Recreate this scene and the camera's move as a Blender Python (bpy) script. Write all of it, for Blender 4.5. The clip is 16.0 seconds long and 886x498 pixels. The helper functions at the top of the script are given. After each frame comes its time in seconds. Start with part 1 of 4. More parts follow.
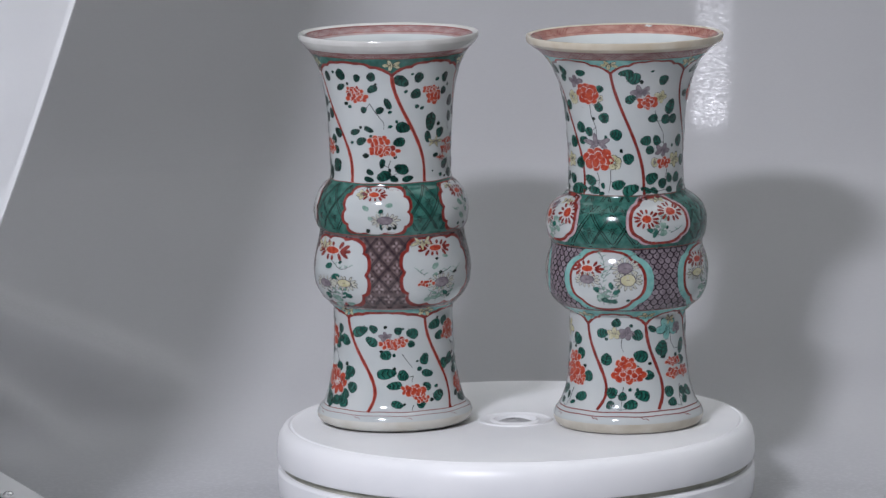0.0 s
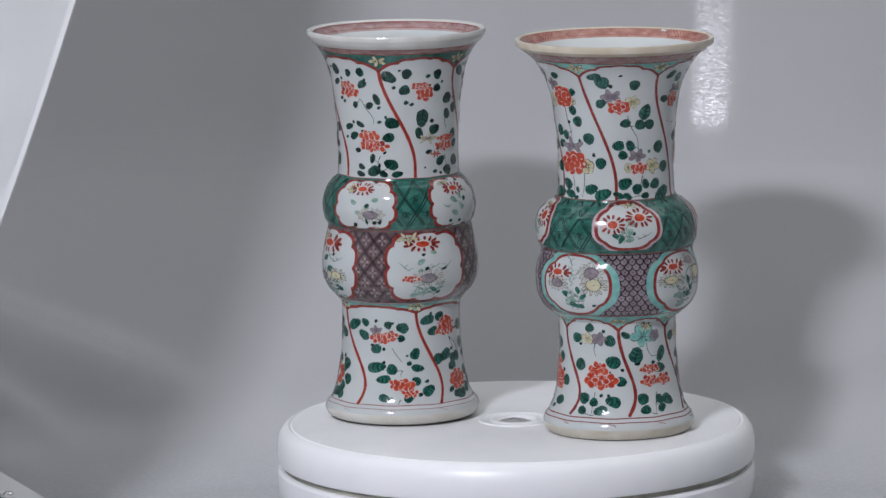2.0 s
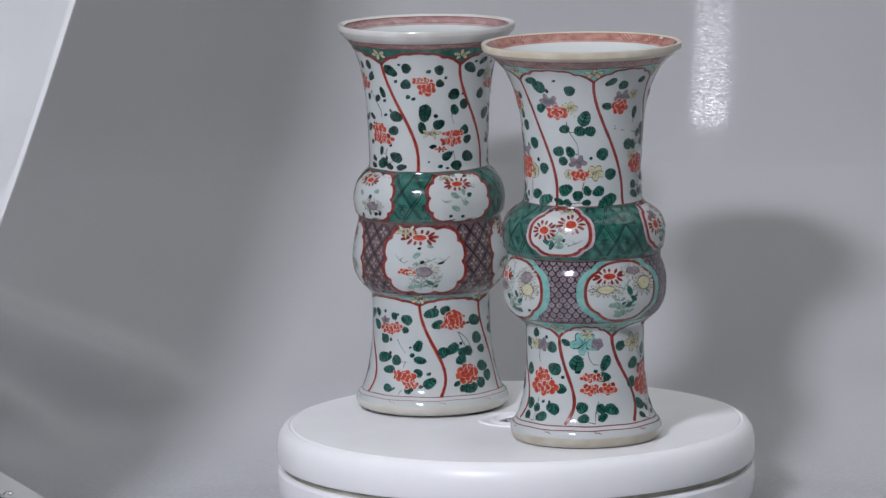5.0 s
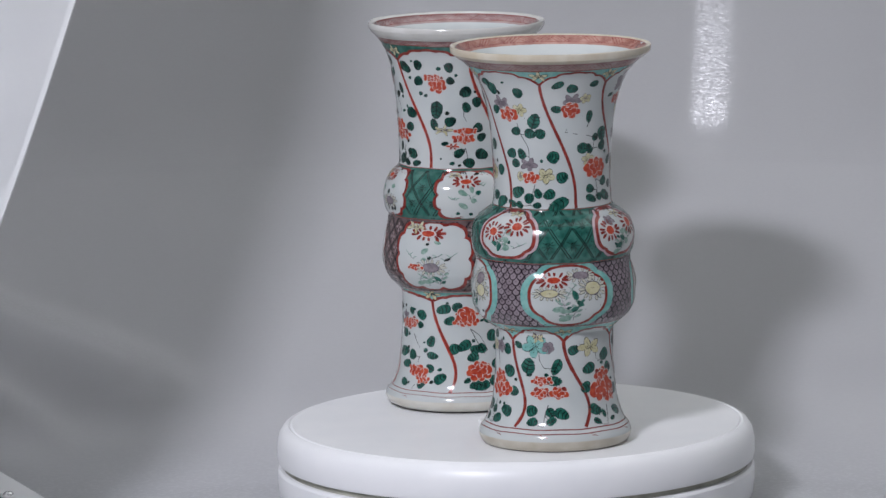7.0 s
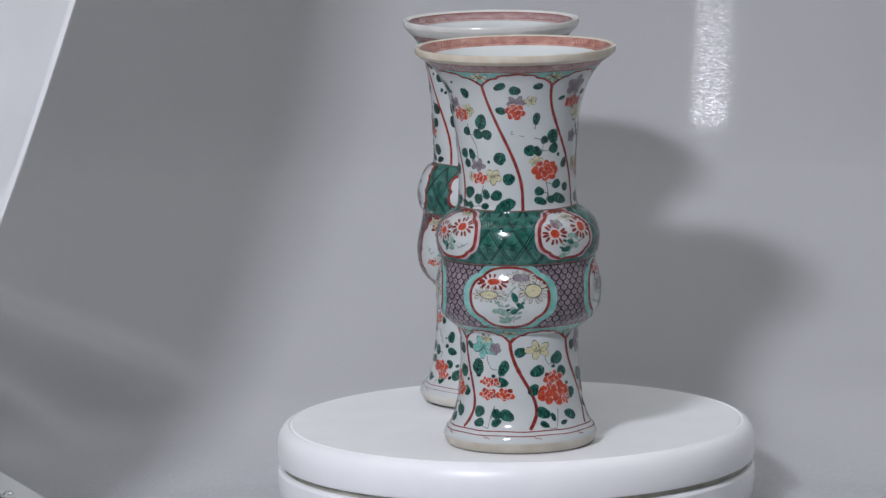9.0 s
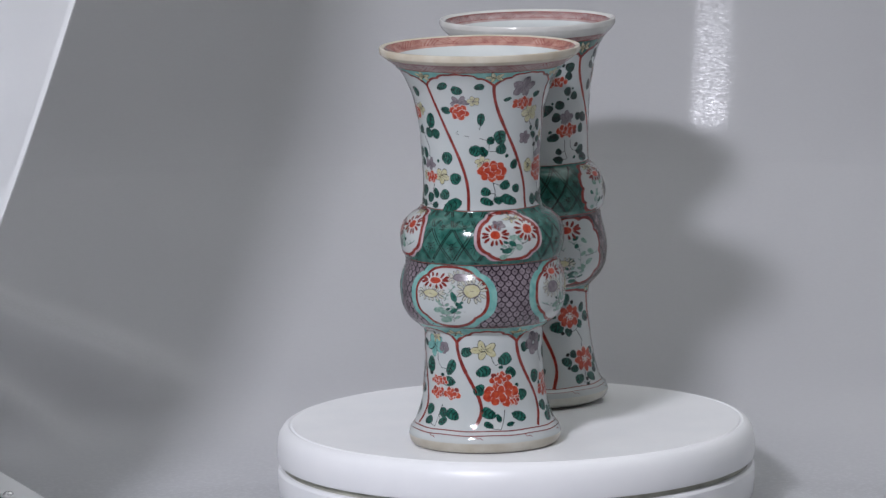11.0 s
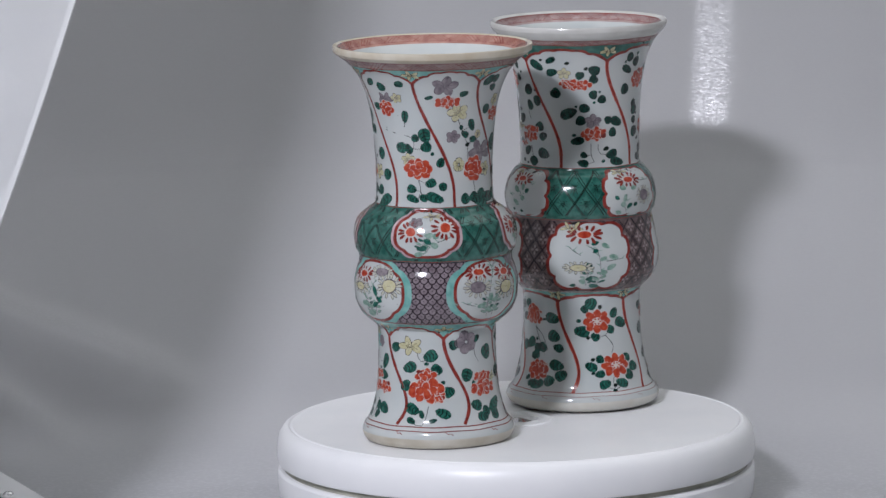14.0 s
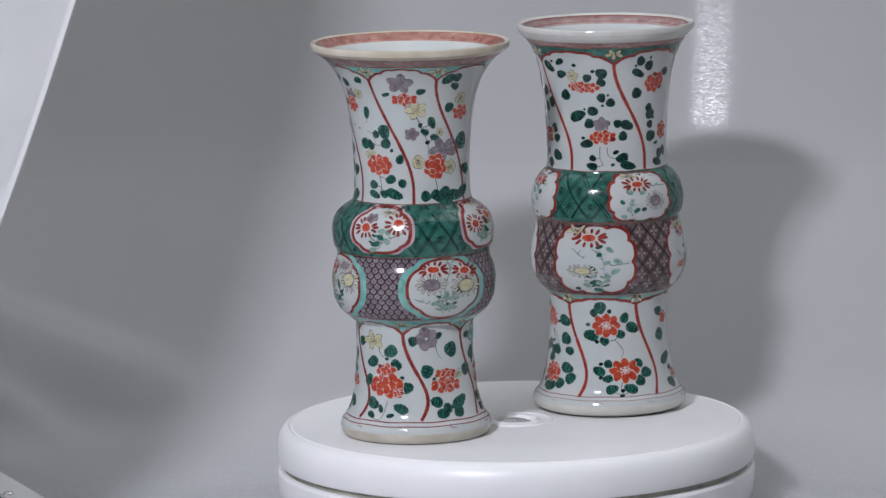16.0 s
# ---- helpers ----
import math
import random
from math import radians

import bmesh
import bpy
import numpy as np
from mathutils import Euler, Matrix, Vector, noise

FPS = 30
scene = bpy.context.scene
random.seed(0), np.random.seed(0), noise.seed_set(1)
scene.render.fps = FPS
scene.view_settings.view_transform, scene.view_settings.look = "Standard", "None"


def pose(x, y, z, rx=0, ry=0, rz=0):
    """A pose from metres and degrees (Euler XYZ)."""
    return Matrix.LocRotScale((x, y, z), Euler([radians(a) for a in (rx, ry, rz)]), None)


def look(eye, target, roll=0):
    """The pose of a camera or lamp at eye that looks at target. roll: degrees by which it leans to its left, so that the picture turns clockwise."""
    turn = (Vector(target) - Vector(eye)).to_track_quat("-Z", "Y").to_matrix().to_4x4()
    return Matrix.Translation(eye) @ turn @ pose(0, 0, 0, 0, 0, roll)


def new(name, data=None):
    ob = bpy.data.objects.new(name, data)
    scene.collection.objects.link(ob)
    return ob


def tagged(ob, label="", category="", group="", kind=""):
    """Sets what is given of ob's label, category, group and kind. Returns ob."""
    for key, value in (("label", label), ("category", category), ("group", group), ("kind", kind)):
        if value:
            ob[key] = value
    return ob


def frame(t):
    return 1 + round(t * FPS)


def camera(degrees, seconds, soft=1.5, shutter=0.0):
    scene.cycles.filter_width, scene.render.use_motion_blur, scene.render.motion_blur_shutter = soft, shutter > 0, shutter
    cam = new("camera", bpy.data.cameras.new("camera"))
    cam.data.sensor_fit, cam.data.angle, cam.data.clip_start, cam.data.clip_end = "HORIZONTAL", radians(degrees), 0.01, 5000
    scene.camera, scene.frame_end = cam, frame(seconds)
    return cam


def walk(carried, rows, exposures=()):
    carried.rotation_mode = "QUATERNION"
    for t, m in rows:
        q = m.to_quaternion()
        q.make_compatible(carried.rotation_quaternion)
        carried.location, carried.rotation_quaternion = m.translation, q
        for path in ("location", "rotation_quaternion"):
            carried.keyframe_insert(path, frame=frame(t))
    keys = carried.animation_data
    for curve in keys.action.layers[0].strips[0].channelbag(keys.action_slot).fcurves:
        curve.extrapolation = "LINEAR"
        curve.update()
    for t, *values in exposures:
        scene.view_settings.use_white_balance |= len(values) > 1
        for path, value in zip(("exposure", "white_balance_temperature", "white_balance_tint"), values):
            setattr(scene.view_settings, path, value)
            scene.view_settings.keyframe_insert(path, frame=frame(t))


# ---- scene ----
cam = camera(9.998, 16.0, soft=1.5)
EYE, PITCH, YAW, LEAN = (0.0, -3.1324, 0.5792), 0.1489, -0.0140, -0.90
AIM = (EYE[0] + math.sin(YAW) * math.cos(PITCH), EYE[1] + math.cos(YAW) * math.cos(PITCH), EYE[2] - math.sin(PITCH))
walk(cam, [(0, look(EYE, AIM, LEAN)), (16.0, look(EYE, AIM, LEAN))], exposures=[(0, 0.0), (16.0, 0.0)])


def turn(t):
    """The turntable's angle at t seconds, in radians."""
    return -1.1887 - 0.15268 * (t - 8) - 0.000127 * (t - 8) ** 2


# ---- light ----
world = bpy.data.worlds.new("room")
scene.world = world
world.use_nodes = True
world.node_tree.nodes["Background"].inputs[0].default_value = (0.955, 0.975, 0.985, 1)
world.node_tree.nodes["Background"].inputs[1].default_value = 1.32

lamp_data = bpy.data.lights.new("photo_lamp", "AREA")
lamp_data.shape, lamp_data.size, lamp_data.size_y, lamp_data.energy, lamp_data.color = "RECTANGLE", 0.24, 0.11, 29.5, (0.885, 0.89, 1.0)
lamp = new("photo_lamp", lamp_data)
lamp.matrix_world = look((-0.64, -1.58, 1.22), (0.0, 0.05, 0.1))

# ---- materials ----


def material(name, color, rough=0.5, metal=0.0, coat=0.0):
    m = bpy.data.materials.new(name)
    m.use_nodes = True
    b = m.node_tree.nodes["Principled BSDF"]
    b.inputs["Base Color"].default_value = (*color, 1)
    b.inputs["Roughness"].default_value = rough
    b.inputs["Metallic"].default_value = metal
    b.inputs["Coat Weight"].default_value = coat
    b.inputs["Coat Roughness"].default_value = 0.06
    return m


def node(m, kind, **values):
    n = m.node_tree.nodes.new(kind)
    for k, v in values.items():
        n.inputs[k.replace("_", " ")].default_value = v
    return n


def link(m, a, b):
    m.node_tree.links.new(a, b)


def varied(m, color, other, scale, detail=4.0, low=0.35, high=0.65, bump=0.0, bump_scale=None, coords="Object"):
    """Mixes two colours by noise, and gives fine relief."""
    b = m.node_tree.nodes["Principled BSDF"]
    tc = m.node_tree.nodes.new("ShaderNodeTexCoord")
    n = node(m, "ShaderNodeTexNoise", Scale=scale, Detail=detail)
    link(m, tc.outputs[coords], n.inputs["Vector"])
    ramp = m.node_tree.nodes.new("ShaderNodeValToRGB")
    ramp.color_ramp.elements[0].position, ramp.color_ramp.elements[1].position = low, high
    ramp.color_ramp.elements[0].color, ramp.color_ramp.elements[1].color = (*color, 1), (*other, 1)
    link(m, n.outputs["Fac"], ramp.inputs["Fac"])
    link(m, ramp.outputs["Color"], b.inputs["Base Color"])
    if bump:
        n2 = node(m, "ShaderNodeTexNoise", Scale=bump_scale or scale * 4, Detail=3.0)
        link(m, tc.outputs[coords], n2.inputs["Vector"])
        bp = node(m, "ShaderNodeBump", Strength=1.0, Distance=bump)
        link(m, n2.outputs["Fac"], bp.inputs["Height"])
        link(m, bp.outputs["Normal"], b.inputs["Normal"])
    return m


def see_through(m, share):
    """Lets a share of the light behind thin cloth come through it."""
    out = m.node_tree.nodes["Material Output"]
    b = m.node_tree.nodes["Principled BSDF"]
    t = m.node_tree.nodes.new("ShaderNodeBsdfTranslucent")
    t.inputs["Color"].default_value = (0.88, 0.885, 0.90, 1)
    mix = m.node_tree.nodes.new("ShaderNodeMixShader")
    mix.inputs[0].default_value = share
    link(m, b.outputs[0], mix.inputs[1])
    link(m, t.outputs[0], mix.inputs[2])
    link(m, mix.outputs[0], out.inputs["Surface"])
    return m


PORCELAIN = varied(material("porcelain_glaze", (0.72, 0.75, 0.74), 0.08), (0.49, 0.528, 0.524), (0.535, 0.558, 0.547), 45, bump=0.00006, bump_scale=70)
CREAM = varied(material("worn_rim_glaze", (0.70, 0.64, 0.52), 0.2), (0.64, 0.60, 0.50), (0.53, 0.46, 0.345), 60)
GREY_RIM = varied(material("pale_rim_glaze", (0.7, 0.7, 0.66), 0.15), (0.64, 0.64, 0.61), (0.56, 0.555, 0.52), 60)
FOOT = varied(material("worn_foot_glaze", (0.65, 0.61, 0.5), 0.22), (0.61, 0.605, 0.555), (0.50, 0.465, 0.38), 45, low=0.4, high=0.75)
UNGLAZED = varied(material("bare_clay", (0.45, 0.38, 0.28), 0.8), (0.5, 0.43, 0.33), (0.3, 0.25, 0.18), 120)
GREEN = varied(material("green_enamel", (0.015, 0.13, 0.085), 0.12), (0.014, 0.085, 0.068), (0.048, 0.170, 0.138), 190)
LEAF = varied(material("leaf_green_enamel", (0.01, 0.1, 0.05), 0.12), (0.005, 0.052, 0.040), (0.030, 0.150, 0.114), 380)
LEAF_DARK = varied(material("dark_green_enamel", (0.008, 0.06, 0.045), 0.12), (0.002, 0.020, 0.017), (0.018, 0.090, 0.068), 260)
TEAL = varied(material("turquoise_enamel", (0.15, 0.42, 0.36), 0.12), (0.13, 0.35, 0.32), (0.23, 0.46, 0.42), 200)
RED = varied(material("iron_red_enamel", (0.42, 0.035, 0.012), 0.2), (0.15, 0.018, 0.015), (0.28, 0.042, 0.032), 300)
ORANGE = varied(material("coral_red_enamel", (0.58, 0.085, 0.03), 0.2), (0.33, 0.030, 0.016), (0.50, 0.082, 0.038), 420)
WINE = varied(material("wine_red_enamel", (0.22, 0.04, 0.035), 0.2), (0.20, 0.03, 0.028), (0.30, 0.07, 0.05), 300)
BLACK = material("black_line_enamel", (0.02, 0.02, 0.022), 0.2)
YELLOW = varied(material("yellow_enamel", (0.6, 0.55, 0.22), 0.15), (0.47, 0.44, 0.25), (0.57, 0.55, 0.38), 300)
MAUVE = varied(material("aubergine_enamel", (0.22, 0.17, 0.22), 0.15), (0.16, 0.135, 0.155), (0.28, 0.245, 0.265), 300)
BROWN = varied(material("brown_aubergine_enamel", (0.10, 0.055, 0.05), 0.1), (0.085, 0.058, 0.058), (0.165, 0.120, 0.118), 200)
LILAC = varied(material("lilac_scale_enamel", (0.24, 0.18, 0.22), 0.1), (0.175, 0.140, 0.160), (0.27, 0.225, 0.25), 160)
LILAC_EDGE = varied(material("lilac_pink_wash", (0.45, 0.34, 0.37), 0.15), (0.38, 0.27, 0.30), (0.52, 0.41, 0.43), 150)
BROWN_PALE = varied(material("thin_aubergine_enamel", (0.26, 0.2, 0.2), 0.1), (0.22, 0.165, 0.17), (0.32, 0.255, 0.255), 300)
BISCUIT = varied(material("worn_biscuit_foot", (0.5, 0.45, 0.35), 0.4), (0.55, 0.525, 0.455), (0.43, 0.39, 0.31), 70, low=0.3, high=0.7)
PINK = varied(material("pale_red_wash", (0.45, 0.20, 0.16), 0.2), (0.32, 0.14, 0.11), (0.47, 0.25, 0.20), 150)
ROSE = varied(material("grey_rose_wash", (0.42, 0.27, 0.26), 0.2), (0.32, 0.215, 0.21), (0.45, 0.34, 0.325), 150)
WHITE_PLASTIC = varied(material("white_plastic", (0.78, 0.79, 0.80), 0.35), (0.84, 0.85, 0.86), (0.875, 0.88, 0.885), 25, bump=0.00004, bump_scale=900)
SEAM = varied(material("gap_shade_grey", (0.35, 0.35, 0.29), 0.6), (0.30, 0.30, 0.25), (0.42, 0.42, 0.35), 60)
DARK = material("dark_plastic", (0.03, 0.03, 0.032), 0.5)
LENS = material("clear_lens", (0.75, 0.75, 0.75), 0.08, 0.9)


def part(name, bm, mat, parent, label="", smooth=True):
    me = bpy.data.meshes.new(name)
    if smooth:
        for f in bm.faces:
            f.smooth = True
        bm.normal_update()
        for e in bm.edges:
            if len(e.link_faces) == 2 and e.calc_face_angle(0.0) > 0.6:
                e.smooth = False
    bm.to_mesh(me)
    bm.free()
    for m in mat if isinstance(mat, (list, tuple)) else [mat]:
        me.materials.append(m)
    ob = new(name, me)
    ob.parent = parent
    if label:
        ob["label"] = label
    return ob


def lathe(points, n=128, bm=None, index=0, closed=False):
    """A surface turned round z from (r, z) points; r = 0 closes it to a point."""
    bm = bm or bmesh.new()
    rings = []
    for r, z in points:
        if r < 1e-7:
            rings.append([bm.verts.new((0, 0, z))])
        else:
            rings.append([bm.verts.new((r * math.cos(2 * math.pi * i / n), r * math.sin(2 * math.pi * i / n), z)) for i in range(n)])
    pairs = list(zip(rings, rings[1:]))
    if closed:
        pairs.append((rings[-1], rings[0]))
    for a, b in pairs:
        for i in range(n):
            j = (i + 1) % n
            v = [a[i % len(a)], a[j % len(a)], b[j % len(b)], b[i % len(b)]]
            v = list(dict.fromkeys(v))
            if len(v) > 2:
                bm.faces.new(v).material_index = index
    return bm


def smooth_curve(knots, z):
    """A monotone cubic through (z, r) knots."""
    k = np.array(knots)
    x, y = k[:, 0], k[:, 1]
    h = np.diff(x)
    d = np.diff(y) / h
    m = np.zeros(len(x))
    m[1:-1] = np.where(d[1:] * d[:-1] > 0, 2 * d[1:] * d[:-1] / (d[1:] + d[:-1] + 1e-12), 0)
    m[0], m[-1] = d[0], d[-1]
    i = np.clip(np.searchsorted(x, z) - 1, 0, len(h) - 1)
    s = (z - x[i]) / h[i]
    return y[i] * (1 + 2 * s) * (1 - s) ** 2 + h[i] * m[i] * s * (1 - s) ** 2 + y[i + 1] * s * s * (3 - 2 * s) + h[i] * m[i + 1] * s * s * (s - 1)


# ---- the cloth backdrop ----


def cloth():
    """White woven cloth; the gloss of its threads is drawn out upwards and glitters."""
    m = varied(material("white_woven_cloth", (0.6, 0.6, 0.62), 0.12), (0.53, 0.532, 0.546), (0.58, 0.582, 0.594), 5)
    b = m.node_tree.nodes["Principled BSDF"]
    tc = m.node_tree.nodes.new("ShaderNodeTexCoord")
    grain = node(m, "ShaderNodeTexNoise", Scale=1100.0, Detail=2.0)
    link(m, tc.outputs["Object"], grain.inputs["Vector"])
    stretch = m.node_tree.nodes.new("ShaderNodeMapping")
    stretch.inputs["Scale"].default_value = (190, 190, 1500)
    link(m, tc.outputs["Object"], stretch.inputs["Vector"])
    weave = node(m, "ShaderNodeTexNoise", Scale=1.0, Detail=1.0)
    link(m, stretch.outputs["Vector"], weave.inputs["Vector"])
    add = m.node_tree.nodes.new("ShaderNodeMath")
    add.operation = "ADD"
    faint = m.node_tree.nodes.new("ShaderNodeMath")
    faint.operation = "MULTIPLY"
    faint.inputs[1].default_value = 0.02
    link(m, grain.outputs["Fac"], faint.inputs[0])
    link(m, faint.outputs[0], add.inputs[0])
    link(m, weave.outputs["Fac"], add.inputs[1])
    bump = node(m, "ShaderNodeBump", Strength=1.0, Distance=0.000035)
    link(m, add.outputs[0], bump.inputs["Height"])
    link(m, bump.outputs["Normal"], b.inputs["Normal"])
    b.inputs["Anisotropic"].default_value = 1.0
    b.inputs["Anisotropic Rotation"].default_value = CLOTH_TURN
    thread = m.node_tree.nodes.new("ShaderNodeMapping")
    thread.inputs["Scale"].default_value = (310, 310, 1350)
    link(m, tc.outputs["Object"], thread.inputs["Vector"])
    glint = node(m, "ShaderNodeTexNoise", Scale=1.0, Detail=1.0)
    link(m, thread.outputs["Vector"], glint.inputs["Vector"])
    spread = node(m, "ShaderNodeMapRange")
    for i, v in enumerate((0.36, 0.68, 0.02, 0.40)):
        spread.inputs[i + 1].default_value = v
    link(m, glint.outputs["Fac"], spread.inputs[0])
    link(m, spread.outputs[0], b.inputs["Specular IOR Level"])
    t = m.node_tree.nodes.new("ShaderNodeTangent")
    t.direction_type, t.axis = "RADIAL", "Z"
    link(m, t.outputs["Tangent"], b.inputs["Tangent"])
    return see_through(m, 0.43)


CLOTH_TURN = 0.25
WALL, FLOOR = 0.29, -0.052
CLOTH = cloth()


def lean(z):
    """How far the cloth faces upwards at a height over the table, in radians."""
    if z < 0.05:
        return radians(35 + 50 * (1 - z / 0.05) ** 1.5)
    k = min(1.0, max(0.0, (z - 0.172) / 0.036))
    return radians(35 - 15 * k * k * (3 - 2 * k) - 6.5 * math.exp(-((z - 0.1795) / 0.0028) ** 2))


def wrap(u):
    """How far the cloth comes forward at a distance from the middle; a soft fold runs up one side."""
    return 0.5 * u * u + 0.055 * (0.025 * (math.log(math.cosh((u - 0.13) / 0.025)) - math.log(math.cosh(-0.13 / 0.025))) + u)


def backdrop():
    """White cloth that sweeps up behind the turntable and wraps forward at both sides, with soft folds."""
    profile, y, z = [], 0.0, 0.0
    while z < 0.95:
        profile.append((y, z))
        e = lean(z)
        y, z = y + 0.003 * math.sin(e), z + 0.003 * math.cos(e)
    shift = WALL - next(y for y, z in profile if z >= 0.2)
    profile = [(y + shift, z) for y, z in profile]
    start = profile[0][0]
    profile = [(start - 0.8 * (1 - j / 50), 0.0) for j in range(50)] + profile
    bm = bmesh.new()
    nx = 420
    rows = []
    for y, z in profile:
        row = []
        for i in range(nx + 1):
            u = -1.3 + 2.6 * i / nx
            u = u * (0.35 + 0.65 * abs(u) / 1.3)
            up = min(1.0, max(0.0, (z - 0.01) / 0.10))
            up = up * up * (3 - 2 * up)
            side = max(0.0, min(1.0, (-u - 0.185) / 0.09))
            crease = z - 0.068 + 0.40 * (u + 0.275)
            second = z - 0.024 + 0.72 * (u + 0.305)
            fold = 0.017 * math.exp(-(crease / (0.012 if crease > 0 else 0.030)) ** 2) + 0.009 * math.exp(-(second / (0.012 if second > 0 else 0.026)) ** 2)
            fold *= side * side * (3 - 2 * side) * min(1.0, max(0.0, (z - 0.004) / 0.035))
            fold += 0.0022 * noise.noise((u * 5, z * 4, 2.0)) * up
            lift = 0.0025 * max(0.0, noise.noise((u * 6, y * 6, 5.0))) if z < 0.002 and abs(u) > 0.17 else 0.0
            row.append(bm.verts.new((u, y - wrap(u) - fold, z + FLOOR + fold * 0.5 + lift)))
        rows.append(row)
    for a, b in zip(rows, rows[1:]):
        for i in range(nx):
            bm.faces.new((a[i], a[i + 1], b[i + 1], b[i]))
    return tagged(part("backdrop", bm, CLOTH, None), "white woven photo cloth sweeping up behind the turntable", "backdrop", kind="structure")


backdrop()


def panel_edge(z):
    """Where the slanting edge of the side panel stands at a height."""
    return -0.2572 + 0.31 * (z - 0.283) - 0.25 * (z - 0.283) ** 2, -0.2675 + 0.45 * z + 0.003 * math.sin(9 * z)


def side_panel():
    """The white side of the photo tent, whose edge slants in from one side."""
    bm = bmesh.new()
    n, k = 60, 12
    rows = []
    for j in range(n + 1):
        z = FLOOR + 1.05 * j / n
        x, y = panel_edge(z)
        rows.append([bm.verts.new((x - 0.42 * i / k, y + 0.12 * i / k, z)) for i in range(k + 1)])
    for a, b in zip(rows, rows[1:]):
        for i in range(k):
            bm.faces.new((a[i], b[i], b[i + 1], a[i + 1]))
    bmesh.ops.solidify(bm, geom=bm.faces[:], thickness=0.002)
    panel = tagged(part("side_panel", bm, PANEL, None), "white translucent side panel of a photo tent", "panel")
    hem = bmesh.new()
    for j in range(n):
        za, zb = FLOOR + 1.05 * j / n, FLOOR + 1.05 * (j + 1) / n
        quad = []
        for z, dx, dy in ((za, -0.003, -0.0004), (zb, -0.003, -0.0004), (zb, 0.0, -0.0012), (za, 0.0, -0.0012)):
            x, y = panel_edge(z)
            quad.append(hem.verts.new((x + dx, y + dy, z)))
        hem.faces.new(quad)
    bmesh.ops.remove_doubles(hem, verts=hem.verts[:], dist=1e-5)
    bmesh.ops.solidify(hem, geom=hem.faces[:], thickness=0.0012)
    part("hem", hem, PANEL, panel, "folded white hem")
    return panel


PANEL = see_through(varied(material("white_tent_fabric", (0.74, 0.75, 0.76), 0.7), (0.84, 0.85, 0.85), (0.88, 0.885, 0.88), 9, bump=0.0002, bump_scale=60), 0.47)
side_panel()


def room():
    """The table under the cloth, and unseen walls added to shape light, open overhead."""
    paint = varied(material("grey_wall_paint", (0.4, 0.395, 0.385), 0.8), (0.38, 0.375, 0.365), (0.43, 0.425, 0.415), 3, bump=0.0005, bump_scale=90)
    wood = varied(material("dark_wood", (0.10, 0.065, 0.04), 0.45), (0.08, 0.05, 0.03), (0.13, 0.085, 0.055), 8, bump=0.0003, bump_scale=60)
    # out of view: added so that ambient light comes mostly from above the table
    for name, a, b, mat in (("floor", (-2.4, -4.7, -0.90), (2.4, 1.5, -0.80), wood), ("unseen_wall_south", (-2.4, -4.7, -0.80), (2.4, -4.6, 2.4), paint),
                            ("unseen_wall_west", (-2.4, -4.6, -0.80), (-2.3, 1.4, 2.4), paint), ("unseen_wall_north", (-2.4, 1.4, -0.80), (2.4, 1.5, 2.4), paint), ("unseen_wall_east", (2.3, -4.6, -0.80), (2.4, 1.4, 2.4), paint),
                            ("unseen_ceiling", (-2.4, -4.7, 2.4), (2.4, -0.7, 2.5), paint)):
        bm = bmesh.new()
        bmesh.ops.create_cube(bm, size=1.0)
        for v in bm.verts:
            v.co = [lo + (q + 0.5) * (hi - lo) for q, lo, hi in zip(v.co, a, b)]
        tagged(part(name, bm, mat, None, smooth=False), kind="structure")
    # a hidden table, made white to bounce light back through the cloth
    table = tagged(new("table"), "unseen white table added under the cloth to bounce light", "table")
    for name, boxes in (("tabletop", [((-0.75, -0.70, -0.090), (0.75, 0.60, -0.056))]), ("leg", [((x, y, -0.80), (x + 0.06, y + 0.06, -0.090)) for x in (-0.72, 0.66) for y in (-0.67, 0.51)])):
        for a, b in boxes:
            bm = bmesh.new()
            bmesh.ops.create_cube(bm, size=1.0)
            for v in bm.verts:
                v.co = [lo + (q + 0.5) * (hi - lo) for q, lo, hi in zip(v.co, a, b)]
            bmesh.ops.bevel(bm, geom=bm.edges[:], offset=0.004, segments=2, affect="EDGES")
            part(name, bm, WHITE_PLASTIC, table)


room()


def tent_edge():
    """The front edge of the tent's floor: a white strip with a press stud, and black binding beyond."""
    root = tagged(new("floor_strip"), "white stiff tent floor strip with black binding", "strip")
    root.location = (-0.3306, 0.0513, FLOOR)
    root.rotation_euler = (0, 0, math.atan2(-0.0924, 0.0383))
    for name, y0, y1, z, mat in (("strip", -0.022, 0.0, 0.014, WHITE_PLASTIC), ("binding", -0.060, -0.022, 0.0125, DARK)):
        bm = bmesh.new()
        bmesh.ops.create_cube(bm, size=1.0)
        for v in bm.verts:
            v.co = ((v.co.x + 0.5) * 0.5 - 0.2, y0 + (v.co.y + 0.5) * (y1 - y0), (v.co.z + 0.5) * (z - 0.001) + 0.001)
        bmesh.ops.bevel(bm, geom=bm.edges[:], offset=0.0008, segments=2, affect="EDGES")
        part(name, bm, mat, root)
    stud = part("press_stud", lathe([(0, 0.0158), (0.0022, 0.0156), (0.0034, 0.0146), (0.0036, 0.0138)], 20), LENS, root, "small grey press stud")
    stud.location = (0.0772, -0.0180, 0.0)


tent_edge()

# ---- the turntable ----


